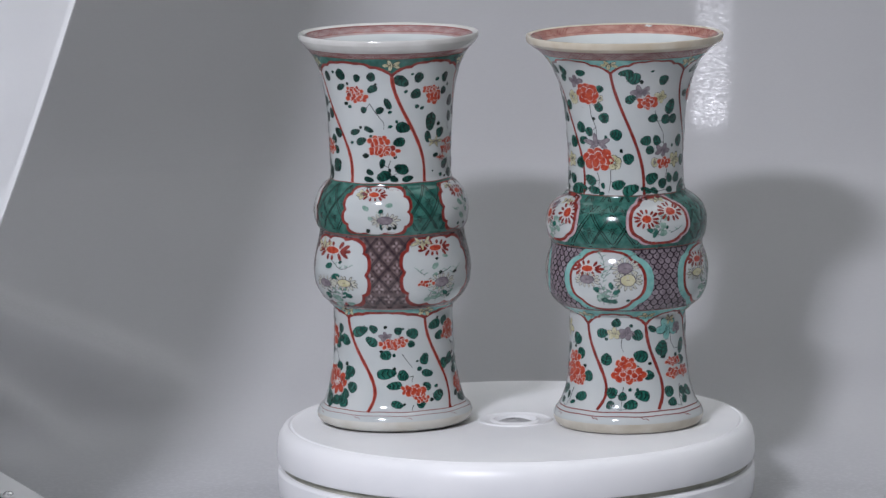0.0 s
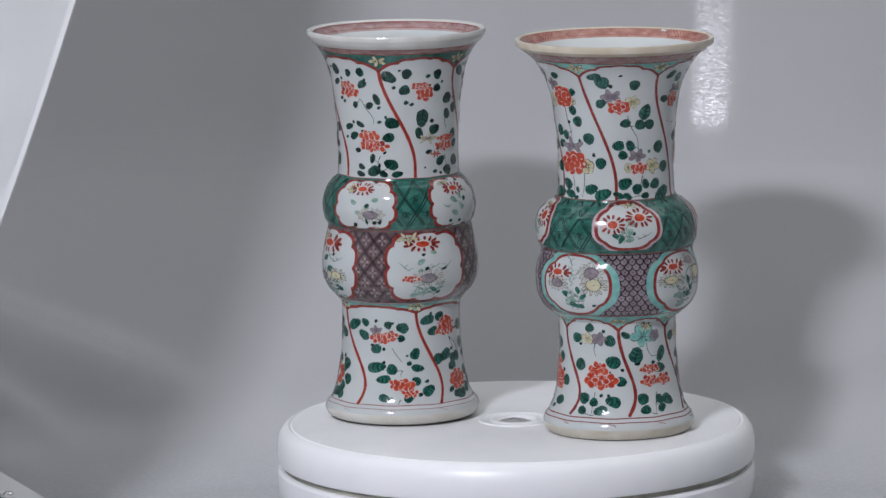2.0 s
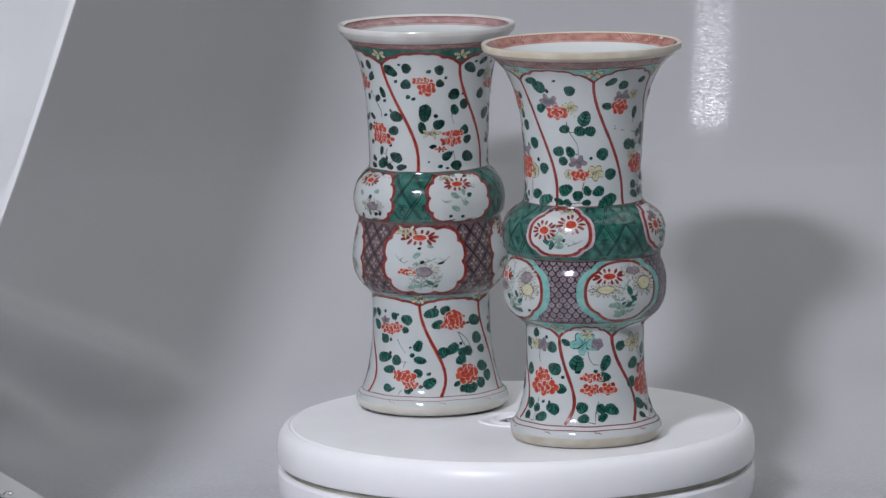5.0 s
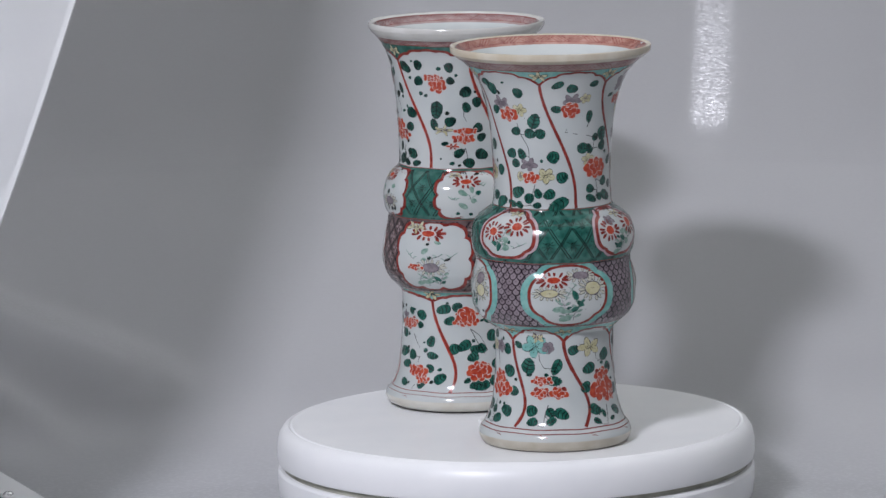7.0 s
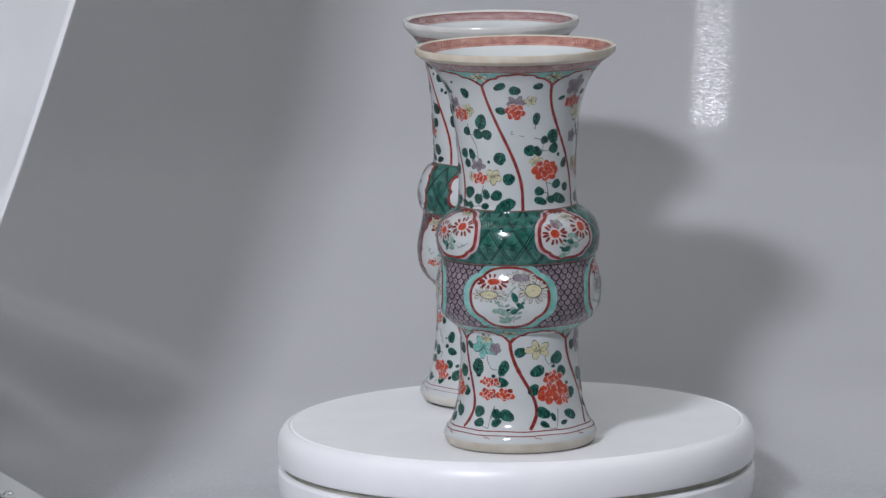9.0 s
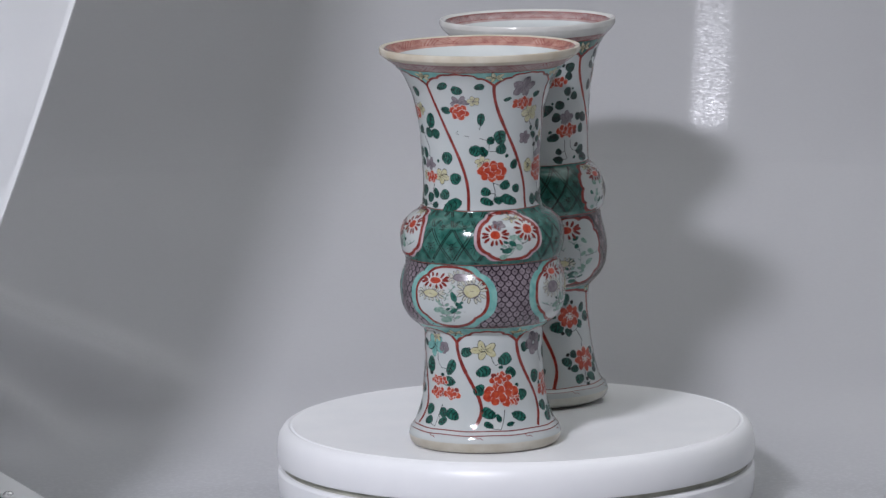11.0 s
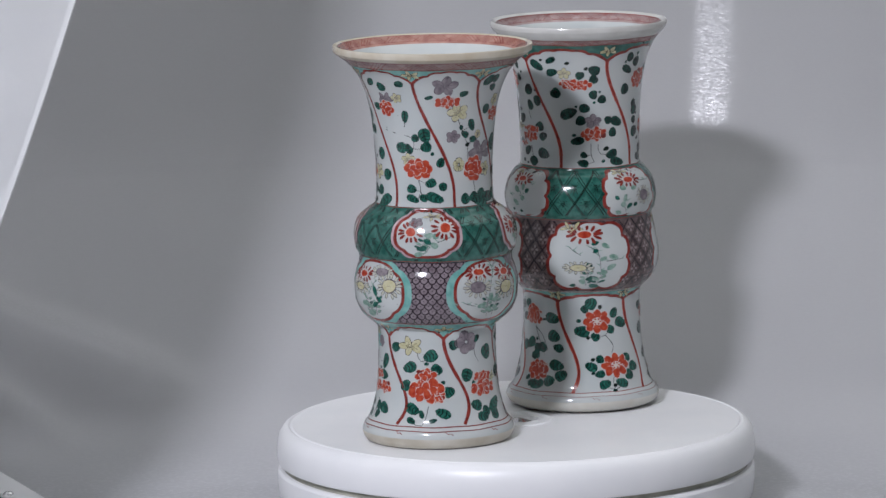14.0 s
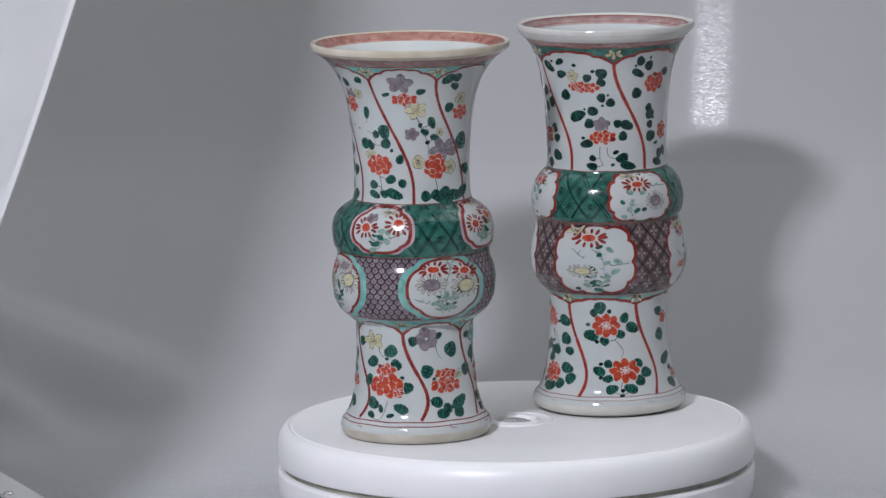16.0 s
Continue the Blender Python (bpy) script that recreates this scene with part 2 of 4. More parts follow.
def lens_cap(radius, z):
    """A faceted clear cap that glitters."""
    bm = bmesh.new()
    rings = [[bm.verts.new((0, 0, z + 0.0022))]]
    for q in range(1, 7):
        r = radius * q / 6
        rings.append([bm.verts.new((r * math.cos(i * math.pi / 12), r * math.sin(i * math.pi / 12), z + 0.0022 * (1 - (q / 6) ** 2) + (0.0005 if (i + q) % 2 else 0))) for i in range(24)])
    for a, b in zip(rings, rings[1:]):
        for i in range(24):
            j = (i + 1) % 24
            v = list(dict.fromkeys([a[i % len(a)], b[i], b[j], a[j % len(a)]]))
            bm.faces.new(v)
    return bm


def turntable():
    base = tagged(new("turntable"), "round white plastic electric turntable under two vases", "turntable")
    base_part = lathe([(0, -0.052), (0.140, -0.052), (0.1455, -0.050), (0.1488, -0.045), (0.1498, -0.036), (0.1498, -0.0285), (0.1485, -0.0268), (0.146, -0.0265), (0, -0.0265)], 160)
    part("base", base_part, WHITE_PLASTIC, base)
    # a solid grey ring fills the gap; its colour stands for the shade
    part("gap", lathe([(0.0, -0.0266), (0.1462, -0.0266), (0.1462, -0.0232), (0.0, -0.0232)], 160), SEAM, base, "grey ring coloured like the shade in the gap")
    plate_bm = lathe([(0, -0.0235), (0.1470, -0.0235), (0.1492, -0.0225), (0.15, -0.020), (0.1500, -0.012), (0.1488, -0.0060), (0.1462, -0.0020), (0.1440, -0.0006), (0.1428, -0.0002),
                      (0.1420, -0.0008), (0.1412, -0.0008), (0.1405, 0.0), (0.1398, 0.0), (0.1390, 0.0), (0.0255, 0.0), (0.0245, 0.0), (0.0236, 0.0), (0.0230, 0.0009), (0.0218, 0.0010), (0.0208, 0.0003), (0.0160, 0.0001), (0.0150, 0.0008), (0.0136, 0.0009), (0.0124, -0.0006), (0.0116, -0.0018), (0, -0.0018)], 192)
    plate = part("plate", plate_bm, WHITE_PLASTIC, base)
    part("lens", lens_cap(0.0113, -0.0015), LENS, plate, "clear moulded lens in the hub")
    return base, plate


table, plate = turntable()

# ---- the vases ----
KNOTS_A = [(0, .0425), (.002, .0470), (.006, .0488), (.010, .0475), (.0125, .0450), (.018, .0425), (.028, .0400), (.0427, .0380), (.0600, .0371), (.0735, .0374), (.0765, .0400), (.082, .0450),
           (.090, .0485), (.0985, .0492), (.107, .0480), (.1185, .0455), (.1225, .0450), (.126, .0470), (.1345, .0482), (.143, .0465), (.1505, .0420), (.1535, .0385), (.158, .0377), (.170, .0378),
           (.1861, .0385), (.2038, .0400), (.217, .0422), (.228, .0458), (.235, .0500), (.2395, .0545), (.2420, .0560)]
KNOTS_B = [(0, .0442), (.002, .0458), (.006, .0468), (.010, .0455), (.0125, .0435), (.018, .0408), (.028, .0382), (.0427, .0366), (.0555, .0361), (.0706, .0362), (.0735, .0395), (.080, .0465),
           (.0885, .0498), (.0977, .0503), (.106, .0488), (.1115, .0470), (.1145, .0470), (.119, .0490), (.128, .0500), (.136, .0480), (.1425, .0420), (.1455, .0372), (.152, .0358), (.165, .0356),
           (.1841, .0366), (.2038, .0388), (.215, .0416), (.226, .0465), (.233, .0520), (.2375, .0580), (.2398, .0609)]


class Vase:
    """A vase turned from its outline; levels part its glazes."""

    def __init__(self, name, knots, mats, levels, label):
        self.knots, self.root, self.wall = knots, new(name), 0.0042
        tagged(self.root, label, "vase", "pair of vases")
        self.height = knots[-1][0]
        zs = np.linspace(0.0, self.height, 240)
        rs = smooth_curve(knots, zs)
        outer = [(float(r), float(z)) for r, z in zip(rs, zs)]
        n = 180
        bm = lathe(outer, n)
        for f in bm.faces:
            z = f.calc_center_median().z
            f.material_index = next((i for i, c in enumerate(levels) if z <= c), len(levels))
        last = len(levels)
        slope = np.gradient(rs, zs)
        nr = 1 / np.sqrt(1 + slope ** 2)
        inner = [(float(r - self.wall * k), float(z + self.wall * k * s)) for r, z, k, s in zip(rs, zs, nr, slope) if z > 0.016][::-1]
        self.band = inner[0][1] - 0.0042
        er, ez = outer[-1]
        ir, iz = inner[0]
        lip = [(er, ez)] + [(er + (ir - er) * q + 0.0016 * math.sin(math.pi * q) * 0.9, ez + (iz - ez) * q + 0.0022 * math.sin(math.pi * q)) for q in (0.15, 0.3, 0.5, 0.7, 0.85)] + [(ir, iz)]
        rim = part("lip", lathe(lip, n), mats[-3], self.root)
        ink = [q for q in inner if q[1] > self.band]
        lathe(ink + [inner[len(ink)]], n, bm, last + 1)
        lathe(inner[len(ink):] + [(0.02, 0.012), (0, 0.011)], n, bm, last + 2)
        lathe([(0, 0.004), (0.036, 0.004), (0.0385, 0.0), outer[0]], n, bm, last + 3)
        bmesh.ops.remove_doubles(bm, verts=bm.verts[:], dist=1e-6)
        self.body = part("body", bm, [m for i, m in enumerate(mats) if i != len(mats) - 3] + [UNGLAZED], self.root)

        # a thin pad, coloured dark to draw the shade line under the foot too
        pad = knots[0][1] - 0.0012
        part("dark_pad", lathe([(0, 0.0004), (pad, 0.0004), (pad, -0.0006), (0, -0.0006)], 90), DARK, self.root, "thin dark pad that also gives the shade line under the foot")

    def radius(self, z):
        return float(smooth_curve(self.knots, z))

    def steep(self, z):
        d = (self.radius(z + 2e-4) - self.radius(z - 2e-4)) / 4e-4
        return 1 / math.sqrt(1 + d * d)


# glazes from the foot up: foot, lower neck, lower bulge, upper bulge, upper neck, border, under the lip; then lip, inner border, inside
vase_a = Vase("vase", KNOTS_A, [FOOT, PORCELAIN, BROWN, GREEN, PORCELAIN, ROSE, GREY_RIM, GREY_RIM, ROSE, PORCELAIN], [.0074, .0766, .1232, .1545, .2336, .2370], "white porcelain beaker vase painted with flowers, brown and green bands")
vase_b = Vase("vase", KNOTS_B, [BISCUIT, PORCELAIN, LILAC, GREEN, PORCELAIN, ROSE, CREAM, CREAM, PINK, PORCELAIN], [.0056, .0766, .1158, .1470, .2328, .2376], "white porcelain beaker vase painted with flowers, lilac and green bands")

# ---- the painting on the vases: thin raised enamel ----


class Paint:
    """Enamel laid on a vase: patches and strokes that follow its surface, gathered into one mesh."""

    def __init__(self, vase, inside=False):
        self.vase, self.inside = vase, inside
        self.v, self.f, self.m, self.mats = [], [], [], []

    def slot(self, mat):
        if mat not in self.mats:
            self.mats.append(mat)
        return self.mats.index(mat)

    def patch(self, phi, z, outline, mat, lift, rings=1):
        """A filled star-shaped patch; the outline is in millimetres along and up the surface."""
        r = self.vase.radius(z)
        k = self.vase.steep(z)
        base, n, s = len(self.v), len(outline), self.slot(mat)
        self.v.append((phi, z, lift))
        for q in range(1, rings + 1):
            for a, b in outline:
                self.v.append((phi + math.degrees(a * q / rings / 1000 / r), z + b * q / rings / 1000 * k, lift))
        for i in range(n):
            j = (i + 1) % n
            self.f.append((base, base + 1 + i, base + 1 + j)), self.m.append(s)
            for q in range(rings - 1):
                o = base + 1 + q * n
                self.f.append((o + i, o + n + i, o + n + j, o + j)), self.m.append(s)

    def field(self, phi, z, outline, mat, lift, rings=12):
        """A large patch; the outline is in degrees and millimetres of height."""
        base, n, s = len(self.v), len(outline), self.slot(mat)
        self.v.append((phi, z, lift))
        for q in range(1, rings + 1):
            for a, b in outline:
                self.v.append((phi + a * q / rings, z + b / 1000 * q / rings, lift))
        for i in range(n):
            j = (i + 1) % n
            self.f.append((base, base + 1 + i, base + 1 + j)), self.m.append(s)
            for q in range(rings - 1):
                o = base + 1 + q * n
                self.f.append((o + i, o + n + i, o + n + j, o + j)), self.m.append(s)

    def stroke(self, points, width, mat, lift, taper=0.0, steps=1):
        """A brush line through (phi, z) points, width in millimetres."""
        pts = []
        for a, b in zip(points, points[1:]):
            pts += [(a[0] + (b[0] - a[0]) * i / steps, a[1] + (b[1] - a[1]) * i / steps) for i in range(steps)]
        pts.append(points[-1])
        base, s, n = len(self.v), self.slot(mat), len(pts)
        for i, (phi, z) in enumerate(pts):
            a, b = pts[max(0, i - 1)], pts[min(n - 1, i + 1)]
            r, k = self.vase.radius(z), self.vase.steep(z)
            dx, dz = math.radians(b[0] - a[0]) * r, (b[1] - a[1]) / k
            d = math.hypot(dx, dz) or 1e-9
            w = width / 2000 * (1 - taper * i / max(1, n - 1))
            if width > 1:
                w *= 1 + 0.28 * noise.noise((phi * 0.21, z * 190, width))
            ox, oz = -dz / d * w, dx / d * w
            for sign in (1, -1):
                self.v.append((phi + sign * math.degrees(ox / r), z + sign * oz * k, lift))
        for i in range(n - 1):
            o = base + 2 * i
            self.f.append((o, o + 1, o + 3, o + 2)), self.m.append(s)

    def strip(self, low, high, mat, lift, steps=4):
        """A band between two lines with the same phi values."""
        base, s = len(self.v), self.slot(mat)
        for (phi, z0), (_, z1) in zip(low, high):
            for q in range(steps + 1):
                self.v.append((phi, z0 + (z1 - z0) * q / steps, lift))
        for i in range(len(low) - 1):
            for q in range(steps):
                o = base + i * (steps + 1) + q
                self.f.append((o, o + steps + 1, o + steps + 2, o + 1)), self.m.append(s)

    def done(self, name, parent, label=""):
        a = np.array(self.v)
        r = smooth_curve(self.vase.knots, a[:, 1])
        e = 2e-4
        slope = (smooth_curve(self.vase.knots, a[:, 1] + e) - smooth_curve(self.vase.knots, a[:, 1] - e)) / (2 * e)
        nr = 1 / np.sqrt(1 + slope ** 2)
        lift = a[:, 2] / 1000 + 0.00003
        if self.inside:
            lift = -lift - self.vase.wall
        rr, z = r + lift * nr, a[:, 1] - lift * nr * slope
        t = np.radians(a[:, 0])
        verts = np.stack([rr * np.cos(t), rr * np.sin(t), z], 1)
        me = bpy.data.meshes.new(name)
        faces = []
        for q in self.f:
            c = verts[list(q)]
            nrm = np.cross(c[1] - c[0], c[2] - c[0])
            out = nrm[0] * c[0][0] + nrm[1] * c[0][1]
            faces.append(q if (out >= 0) != self.inside else q[::-1])
        me.from_pydata(verts.tolist(), [], faces)
        for m in self.mats:
            me.materials.append(m)
        me.polygons.foreach_set("material_index", self.m)
        me.polygons.foreach_set("use_smooth", [True] * len(self.f))
        ob = new(name, me)
        ob.parent = parent
        if label:
            ob["label"] = label
        return ob


brush = random.Random(7)
PALE = material("pale_petal_edge", (0.62, 0.55, 0.51), 0.12)
PETAL = material("thin_petal_wash", (0.50, 0.50, 0.42), 0.12)
DEEP = material("dark_vein_enamel", (0.004, 0.016, 0.012), 0.2)
WASH = varied(material("grey_green_wash", (0.22, 0.34, 0.28), 0.15), (0.13, 0.25, 0.20), (0.30, 0.42, 0.36), 400)
UMBER = material("dark_aubergine_line", (0.022, 0.014, 0.02), 0.2)
SMOKE = material("grey_line_enamel", (0.11, 0.095, 0.11), 0.2)


def oval(w, h, n=14, tilt=0.0, wob=0.06, point=0.0):
    out = []
    c, s = math.cos(tilt), math.sin(tilt)
    for i in range(n):
        t = 2 * math.pi * i / n
        k = 1 + brush.uniform(-wob, wob)
        a, b = w / 2 * math.cos(t) * k, h / 2 * math.sin(t) * k * (1 - point * math.cos(t))
        out.append((a * c - b * s, a * s + b * c))
    return out


def leaf(p, phi, z, w, h, lift, mat=None, veins=True):
    mat = mat or LEAF
    big, small = (w, h) if w >= h else (h, w)
    small = max(small, big * 0.52)
    tilt = (0 if w >= h else math.pi / 2) + brush.choice((-1, 1)) * brush.uniform(0.1, 0.55)
    if brush.random() < 0.5:
        tilt += math.pi
    shape = oval(big, small, 14, tilt, 0.05, 0.22)
    if veins:
        p.patch(phi, z, [(a * (1 + 0.55 / big), c * (1 + 0.55 / big)) for a, c in shape], DEEP, lift - 0.02)
    p.patch(phi, z, shape, mat, lift)
    if not veins or big < 2.4:
        return
    r, k = p.vase.radius(z), p.vase.steep(z)

    def at(a, b):
        return (phi + math.degrees((a * math.cos(tilt) - b * math.sin(tilt)) / 1000 / r), z + (a * math.sin(tilt) + b * math.cos(tilt)) / 1000 * k)

    p.stroke([at(-big * 0.5, 0), at(big * 0.44, 0)], 0.66, DEEP, lift + 0.05, 0.4)
    if big > 4:
        for u in (-0.25, 0.02, 0.25):
            for s in (1, -1):
                p.stroke([at(big * u, 0), at(big * (u + 0.13), s * small * 0.38)], 0.54, DEEP, lift + 0.05, 0.3)


def petal(p, phi, z, a, b, w, h, lift, mat, edge, rim=0.32, tilt=0.0):
    r, k = p.vase.radius(z), p.vase.steep(z)
    x, y = phi + math.degrees(a / 1000 / r), z + b / 1000 * k
    p.patch(x, y, oval(w + 2 * rim, h + 2 * rim, 11, tilt, 0.07), edge, lift)
    p.patch(x, y, oval(w, h, 11, tilt, 0.10), mat, lift + 0.02)
    return x, y


def ragged(p, phi, z, w, h, lift):
    """A loosely brushed flower of a few long petals."""
    t0 = brush.uniform(0, 6)
    for i in range(6):
        t = t0 + 2 * math.pi * i / 6 + brush.uniform(-0.25, 0.25)
        far = brush.uniform(0.24, 0.32)
        petal(p, phi, z, w * far * math.cos(t), h * far * math.sin(t), math.hypot(w * math.cos(t), h * math.sin(t)) * brush.uniform(0.40, 0.5), min(w, h) * brush.uniform(0.28, 0.38), lift + 0.016 * i, brush.choice((ORANGE, ORANGE, RED)), PALE, 0.22, t)
    p.patch(phi, z, oval(w * 0.22, h * 0.25, 9, 0.4, 0.2), RED, lift + 0.14)


def peony(p, phi, z, w, h, lift):
    n = max(5, min(8, round((w + h) / 4.0)))
    s = max(1.8, min(w, h) * 0.44)
    p.patch(phi, z, oval(w * 0.8, h * 0.8, 14, 0, 0.1), ORANGE, lift)
    turn0 = brush.uniform(0, 6)
    for i in range(n):
        t = turn0 + 2 * math.pi * i / n
        petal(p, phi, z, (w / 2 - s * 0.48) * math.cos(t), (h / 2 - s * 0.48) * math.sin(t), s * brush.uniform(0.85, 1.2), s * brush.uniform(0.75, 1.05), lift + 0.04 + 0.012 * i, RED if brush.random() < 0.1 else ORANGE, PALE, 0.36, t)
    if min(w, h) > 5:
        for i in range(4):
            t = turn0 + 0.6 + math.pi / 2 * i
            petal(p, phi, z, w * 0.16 * math.cos(t), h * 0.16 * math.sin(t), s * 0.85, s * 0.7, lift + 0.18 + 0.012 * i, ORANGE, PALE, 0.30, t)


def rosette(p, phi, z, w, h, lift):
    """An open flower of eight petals, seen from the front."""
    for i in range(8):
        t = 2 * math.pi * i / 8
        x, y = petal(p, phi, z, w * 0.32 * math.cos(t), h * 0.32 * math.sin(t), w * 0.38, h * 0.36, lift + 0.012 * i, ORANGE, PALE, 0.36, t)
    p.patch(phi, z, oval(w * 0.36, h * 0.34, 16, 0, 0.16), PALE, lift + 0.16)
    for i in range(6):
        t = 2 * math.pi * i / 6
        r, k = p.vase.radius(z), p.vase.steep(z)
        p.patch(phi + math.degrees(w * 0.12 * math.cos(t) / 1000 / r), z + h * 0.12 * math.sin(t) / 1000 * k, oval(w * 0.08, h * 0.08, 7), ORANGE, lift + 0.2)


def daisy(p, phi, z, w, h, lift, ray, heart, line=None):
    """A daisy with thin rays round an oval heart."""
    r, k = p.vase.radius(z), p.vase.steep(z)
    n = 13 if line is None else 14
    for i in range(n):
        t = 2 * math.pi * (i + brush.uniform(-0.2, 0.2)) / n
        c, s = math.cos(t), math.sin(t)
        l0, l1 = (0.29 if line else 0.24), 0.5 * brush.uniform(0.88, 1.08)
        at = [(phi + math.degrees(w * q * c / 1000 / r), z + h * q * s / 1000 * k) for q in (l0, (l0 + l1) / 2, l1)]
        if line is None:
            mid = (l0 + l1) / 2
            x, y = at[1]
            p.patch(x, y, oval(math.hypot(w * c, h * s) * 0.27, math.pi * (w + h) / 2 * mid / n * 1.25, 9, t, 0.08, -0.25), ray, lift + 0.02)
        else:
            x, y = at[1]
            long, wide = math.hypot(w * c, h * s) * 0.23, math.pi * (w + h) / 2 * 0.4 / n
            p.patch(x, y, oval(long + 0.5, wide + 0.5, 9, t, 0.08), ray, lift + 0.01)
            p.patch(x, y, oval(long - 0.1, max(0.35, wide - 0.1), 9, t, 0.08), PETAL, lift + 0.03)
    p.patch(phi, z, oval(w * (0.56 if line else 0.46), h * (0.58 if line else 0.48), 16, 0, 0.06), line or PALE, lift + 0.05)
    p.patch(phi, z, oval(w * (0.50 if line else 0.36), h * (0.50 if line else 0.38), 16, 0, 0.06), heart, lift + 0.09)
    if line is not None:
        p.stroke([(phi - 1.2, z), (phi + 1.2, z)], 0.28, line, lift + 0.13)


def bloom(p, phi, z, w, h, lift, mat, line):
    """A lobed flower with dark petal lines."""
    n = 5
    t0 = brush.uniform(0, 6)
    r, k = p.vase.radius(z), p.vase.steep(z)
    for i in range(n):
        t = t0 + 2 * math.pi * i / n
        petal(p, phi, z, w * 0.27 * math.cos(t), h * 0.27 * math.sin(t), w * 0.42, h * 0.42, lift + 0.012 * i, mat, line, 0.26, t)
    for i in range(n * 2):
        t = t0 + math.pi * i / n
        p.stroke([(phi + math.degrees(w * q * math.cos(t) / 1000 / r), z + h * q * math.sin(t) / 1000 * k) for q in (0.06, 0.34)], 0.3, line, lift + 0.1, 0.5)


def blossom(p, kind, phi, z, w, h, up, plain, pale):
    grow = {"L": 1.05, "R": 1.04, "C": 1.3, "F": 1.0, "Y": 1.3 if pale else 1.0, "K": 1.3}.get(kind, 1.25)
    w, h = w * grow, h * grow
    if kind == "L":
        # leaves keep clear of the line below their panel
        edge = 0.0150 if z < 0.07 else 0.1562 if p.vase is vase_a else 0.1480
        if not pale and z < edge + 0.02:
            h = min(h, 6.5)
            z = max(z, edge + 0.00042 * h)
        leaf(p, phi, z, w, h, up + 0.02, WASH if pale and brush.random() < 0.75 else LEAF_DARK if plain and z > 0.07 else LEAF, not pale)
        return "leaf"
    if kind == "R":
        (ragged if plain and w < 10 and brush.random() < 0.5 else peony)(p, phi, z, w * 1.08, h * 1.08, up + 0.06)
    elif kind == "F":
        rosette(p, phi, z, w, h, up + 0.06)
    elif kind == "C":
        daisy(p, phi, z, w, h, up + 0.06, RED, ORANGE)
    elif kind == "Y" and not pale:
        bloom(p, phi, z, w, h, up + 0.05, YELLOW, BLACK)
    elif kind == "Y":
        daisy(p, phi, z, w, h, up + 0.05, BLACK, YELLOW, SMOKE)
    elif kind == "K":
        daisy(p, phi, z, w, h, up + 0.05, SMOKE, MAUVE, SMOKE)
    else:
        bloom(p, phi, z, w, h, up + 0.03, {"G": MAUVE, "T": TEAL, "y": YELLOW}[kind], DEEP if kind == "T" else SMOKE)
    return "flower"


def rounded(points):
    """A smooth brush line through a few points."""
    if len(points) == 2:
        (ax, az), (bx, bz) = points
        points = [points[0], ((ax + bx) / 2 + (bz - az) * 180, (az + bz) / 2), points[1]]
    ends = [points[0], *points, points[-1]]
    out = []
    for a, b, c, d in zip(ends, ends[1:], ends[2:], ends[3:]):
        for i in range(5):
            t = i / 5
            out.append(tuple(0.5 * (2 * q + (r - p) * t + (2 * p - 5 * q + 4 * r - w) * t * t + (3 * q - p - 3 * r + w) * t ** 3) for p, q, r, w in zip(a, b, c, d)))
    return out + [points[-1]]


def spray(vase, items, parent, shift=0.0, plain=False, pale=False):
    """One spray: its stems and buds, and on them each leaf and flower."""
    base = 0.30 if pale else 0.08
    p = Paint(vase)
    for n, (kind, *q) in enumerate(items):
        if kind == "S":
            p.stroke(rounded([(q[i] + shift, q[i + 1] / 1000) for i in range(0, len(q), 2)]), 0.48, SMOKE if pale else BLACK, base, 0.45)
            if pale:
                # fine sprigs on both sides of a stem
                for i in range(0, len(q) - 2, 2):
                    for k in range(4):
                        e = (k + 0.5) / 4
                        a, z = q[i] + (q[i + 2] - q[i]) * e + shift, (q[i + 1] + (q[i + 3] - q[i + 1]) * e) / 1000
                        side = 1 if k % 2 else -1
                        p.stroke([(a, z), (a + side * 1.6, z + 0.0009), (a + side * brush.uniform(2.4, 3.6), z + brush.uniform(0.0008, 0.002))], 0.62, WASH, base + 0.01, 0.5)
        elif kind in "dk":
            p.patch(q[0] + shift, q[1] / 1000, oval(q[2], q[3], 9, 0.2, 0.14), BLACK if kind == "k" else brush.choice((LEAF_DARK, LEAF_DARK, DEEP)), base + 0.0012 * n)
    if not pale:
        # thin stalks from the leaves to the nearest stem or flower
        hubs = [(q[i], q[i + 1]) for kind, *q in items if kind == "S" for i in range(0, len(q), 2)] + [(q[0], q[1]) for kind, *q in items if kind == "R"]
        for kind, *q in items:
            if kind != "L" or not hubs:
                continue
            r = vase.radius(q[1] / 1000) * 1000
            gap, a, z = min((math.hypot(math.radians(x - q[0]) * r, y - q[1]), x, y) for x, y in hubs)
            if 2 < gap < 8:
                mid = ((a + q[0]) / 2 + shift, ((z + q[1]) / 2 - 0.08 * gap) / 1000)
                p.stroke([(a + shift, z / 1000), mid, (q[0] + shift, q[1] / 1000)], 0.34, DEEP, base - 0.02, 0.3, 2)
    home = parent
    if p.v:
        stems = tagged(p.done("stem", parent), kind="stuff")
        home = stems if parent is vase.root else parent
    for n, (kind, *q) in enumerate(items):
        if kind not in "Sdk":
            p = Paint(vase)
            name = blossom(p, kind, q[0] + shift, q[1] / 1000, q[2], q[3], base + 0.0012 * n, plain, pale)
            p.done(name, home)


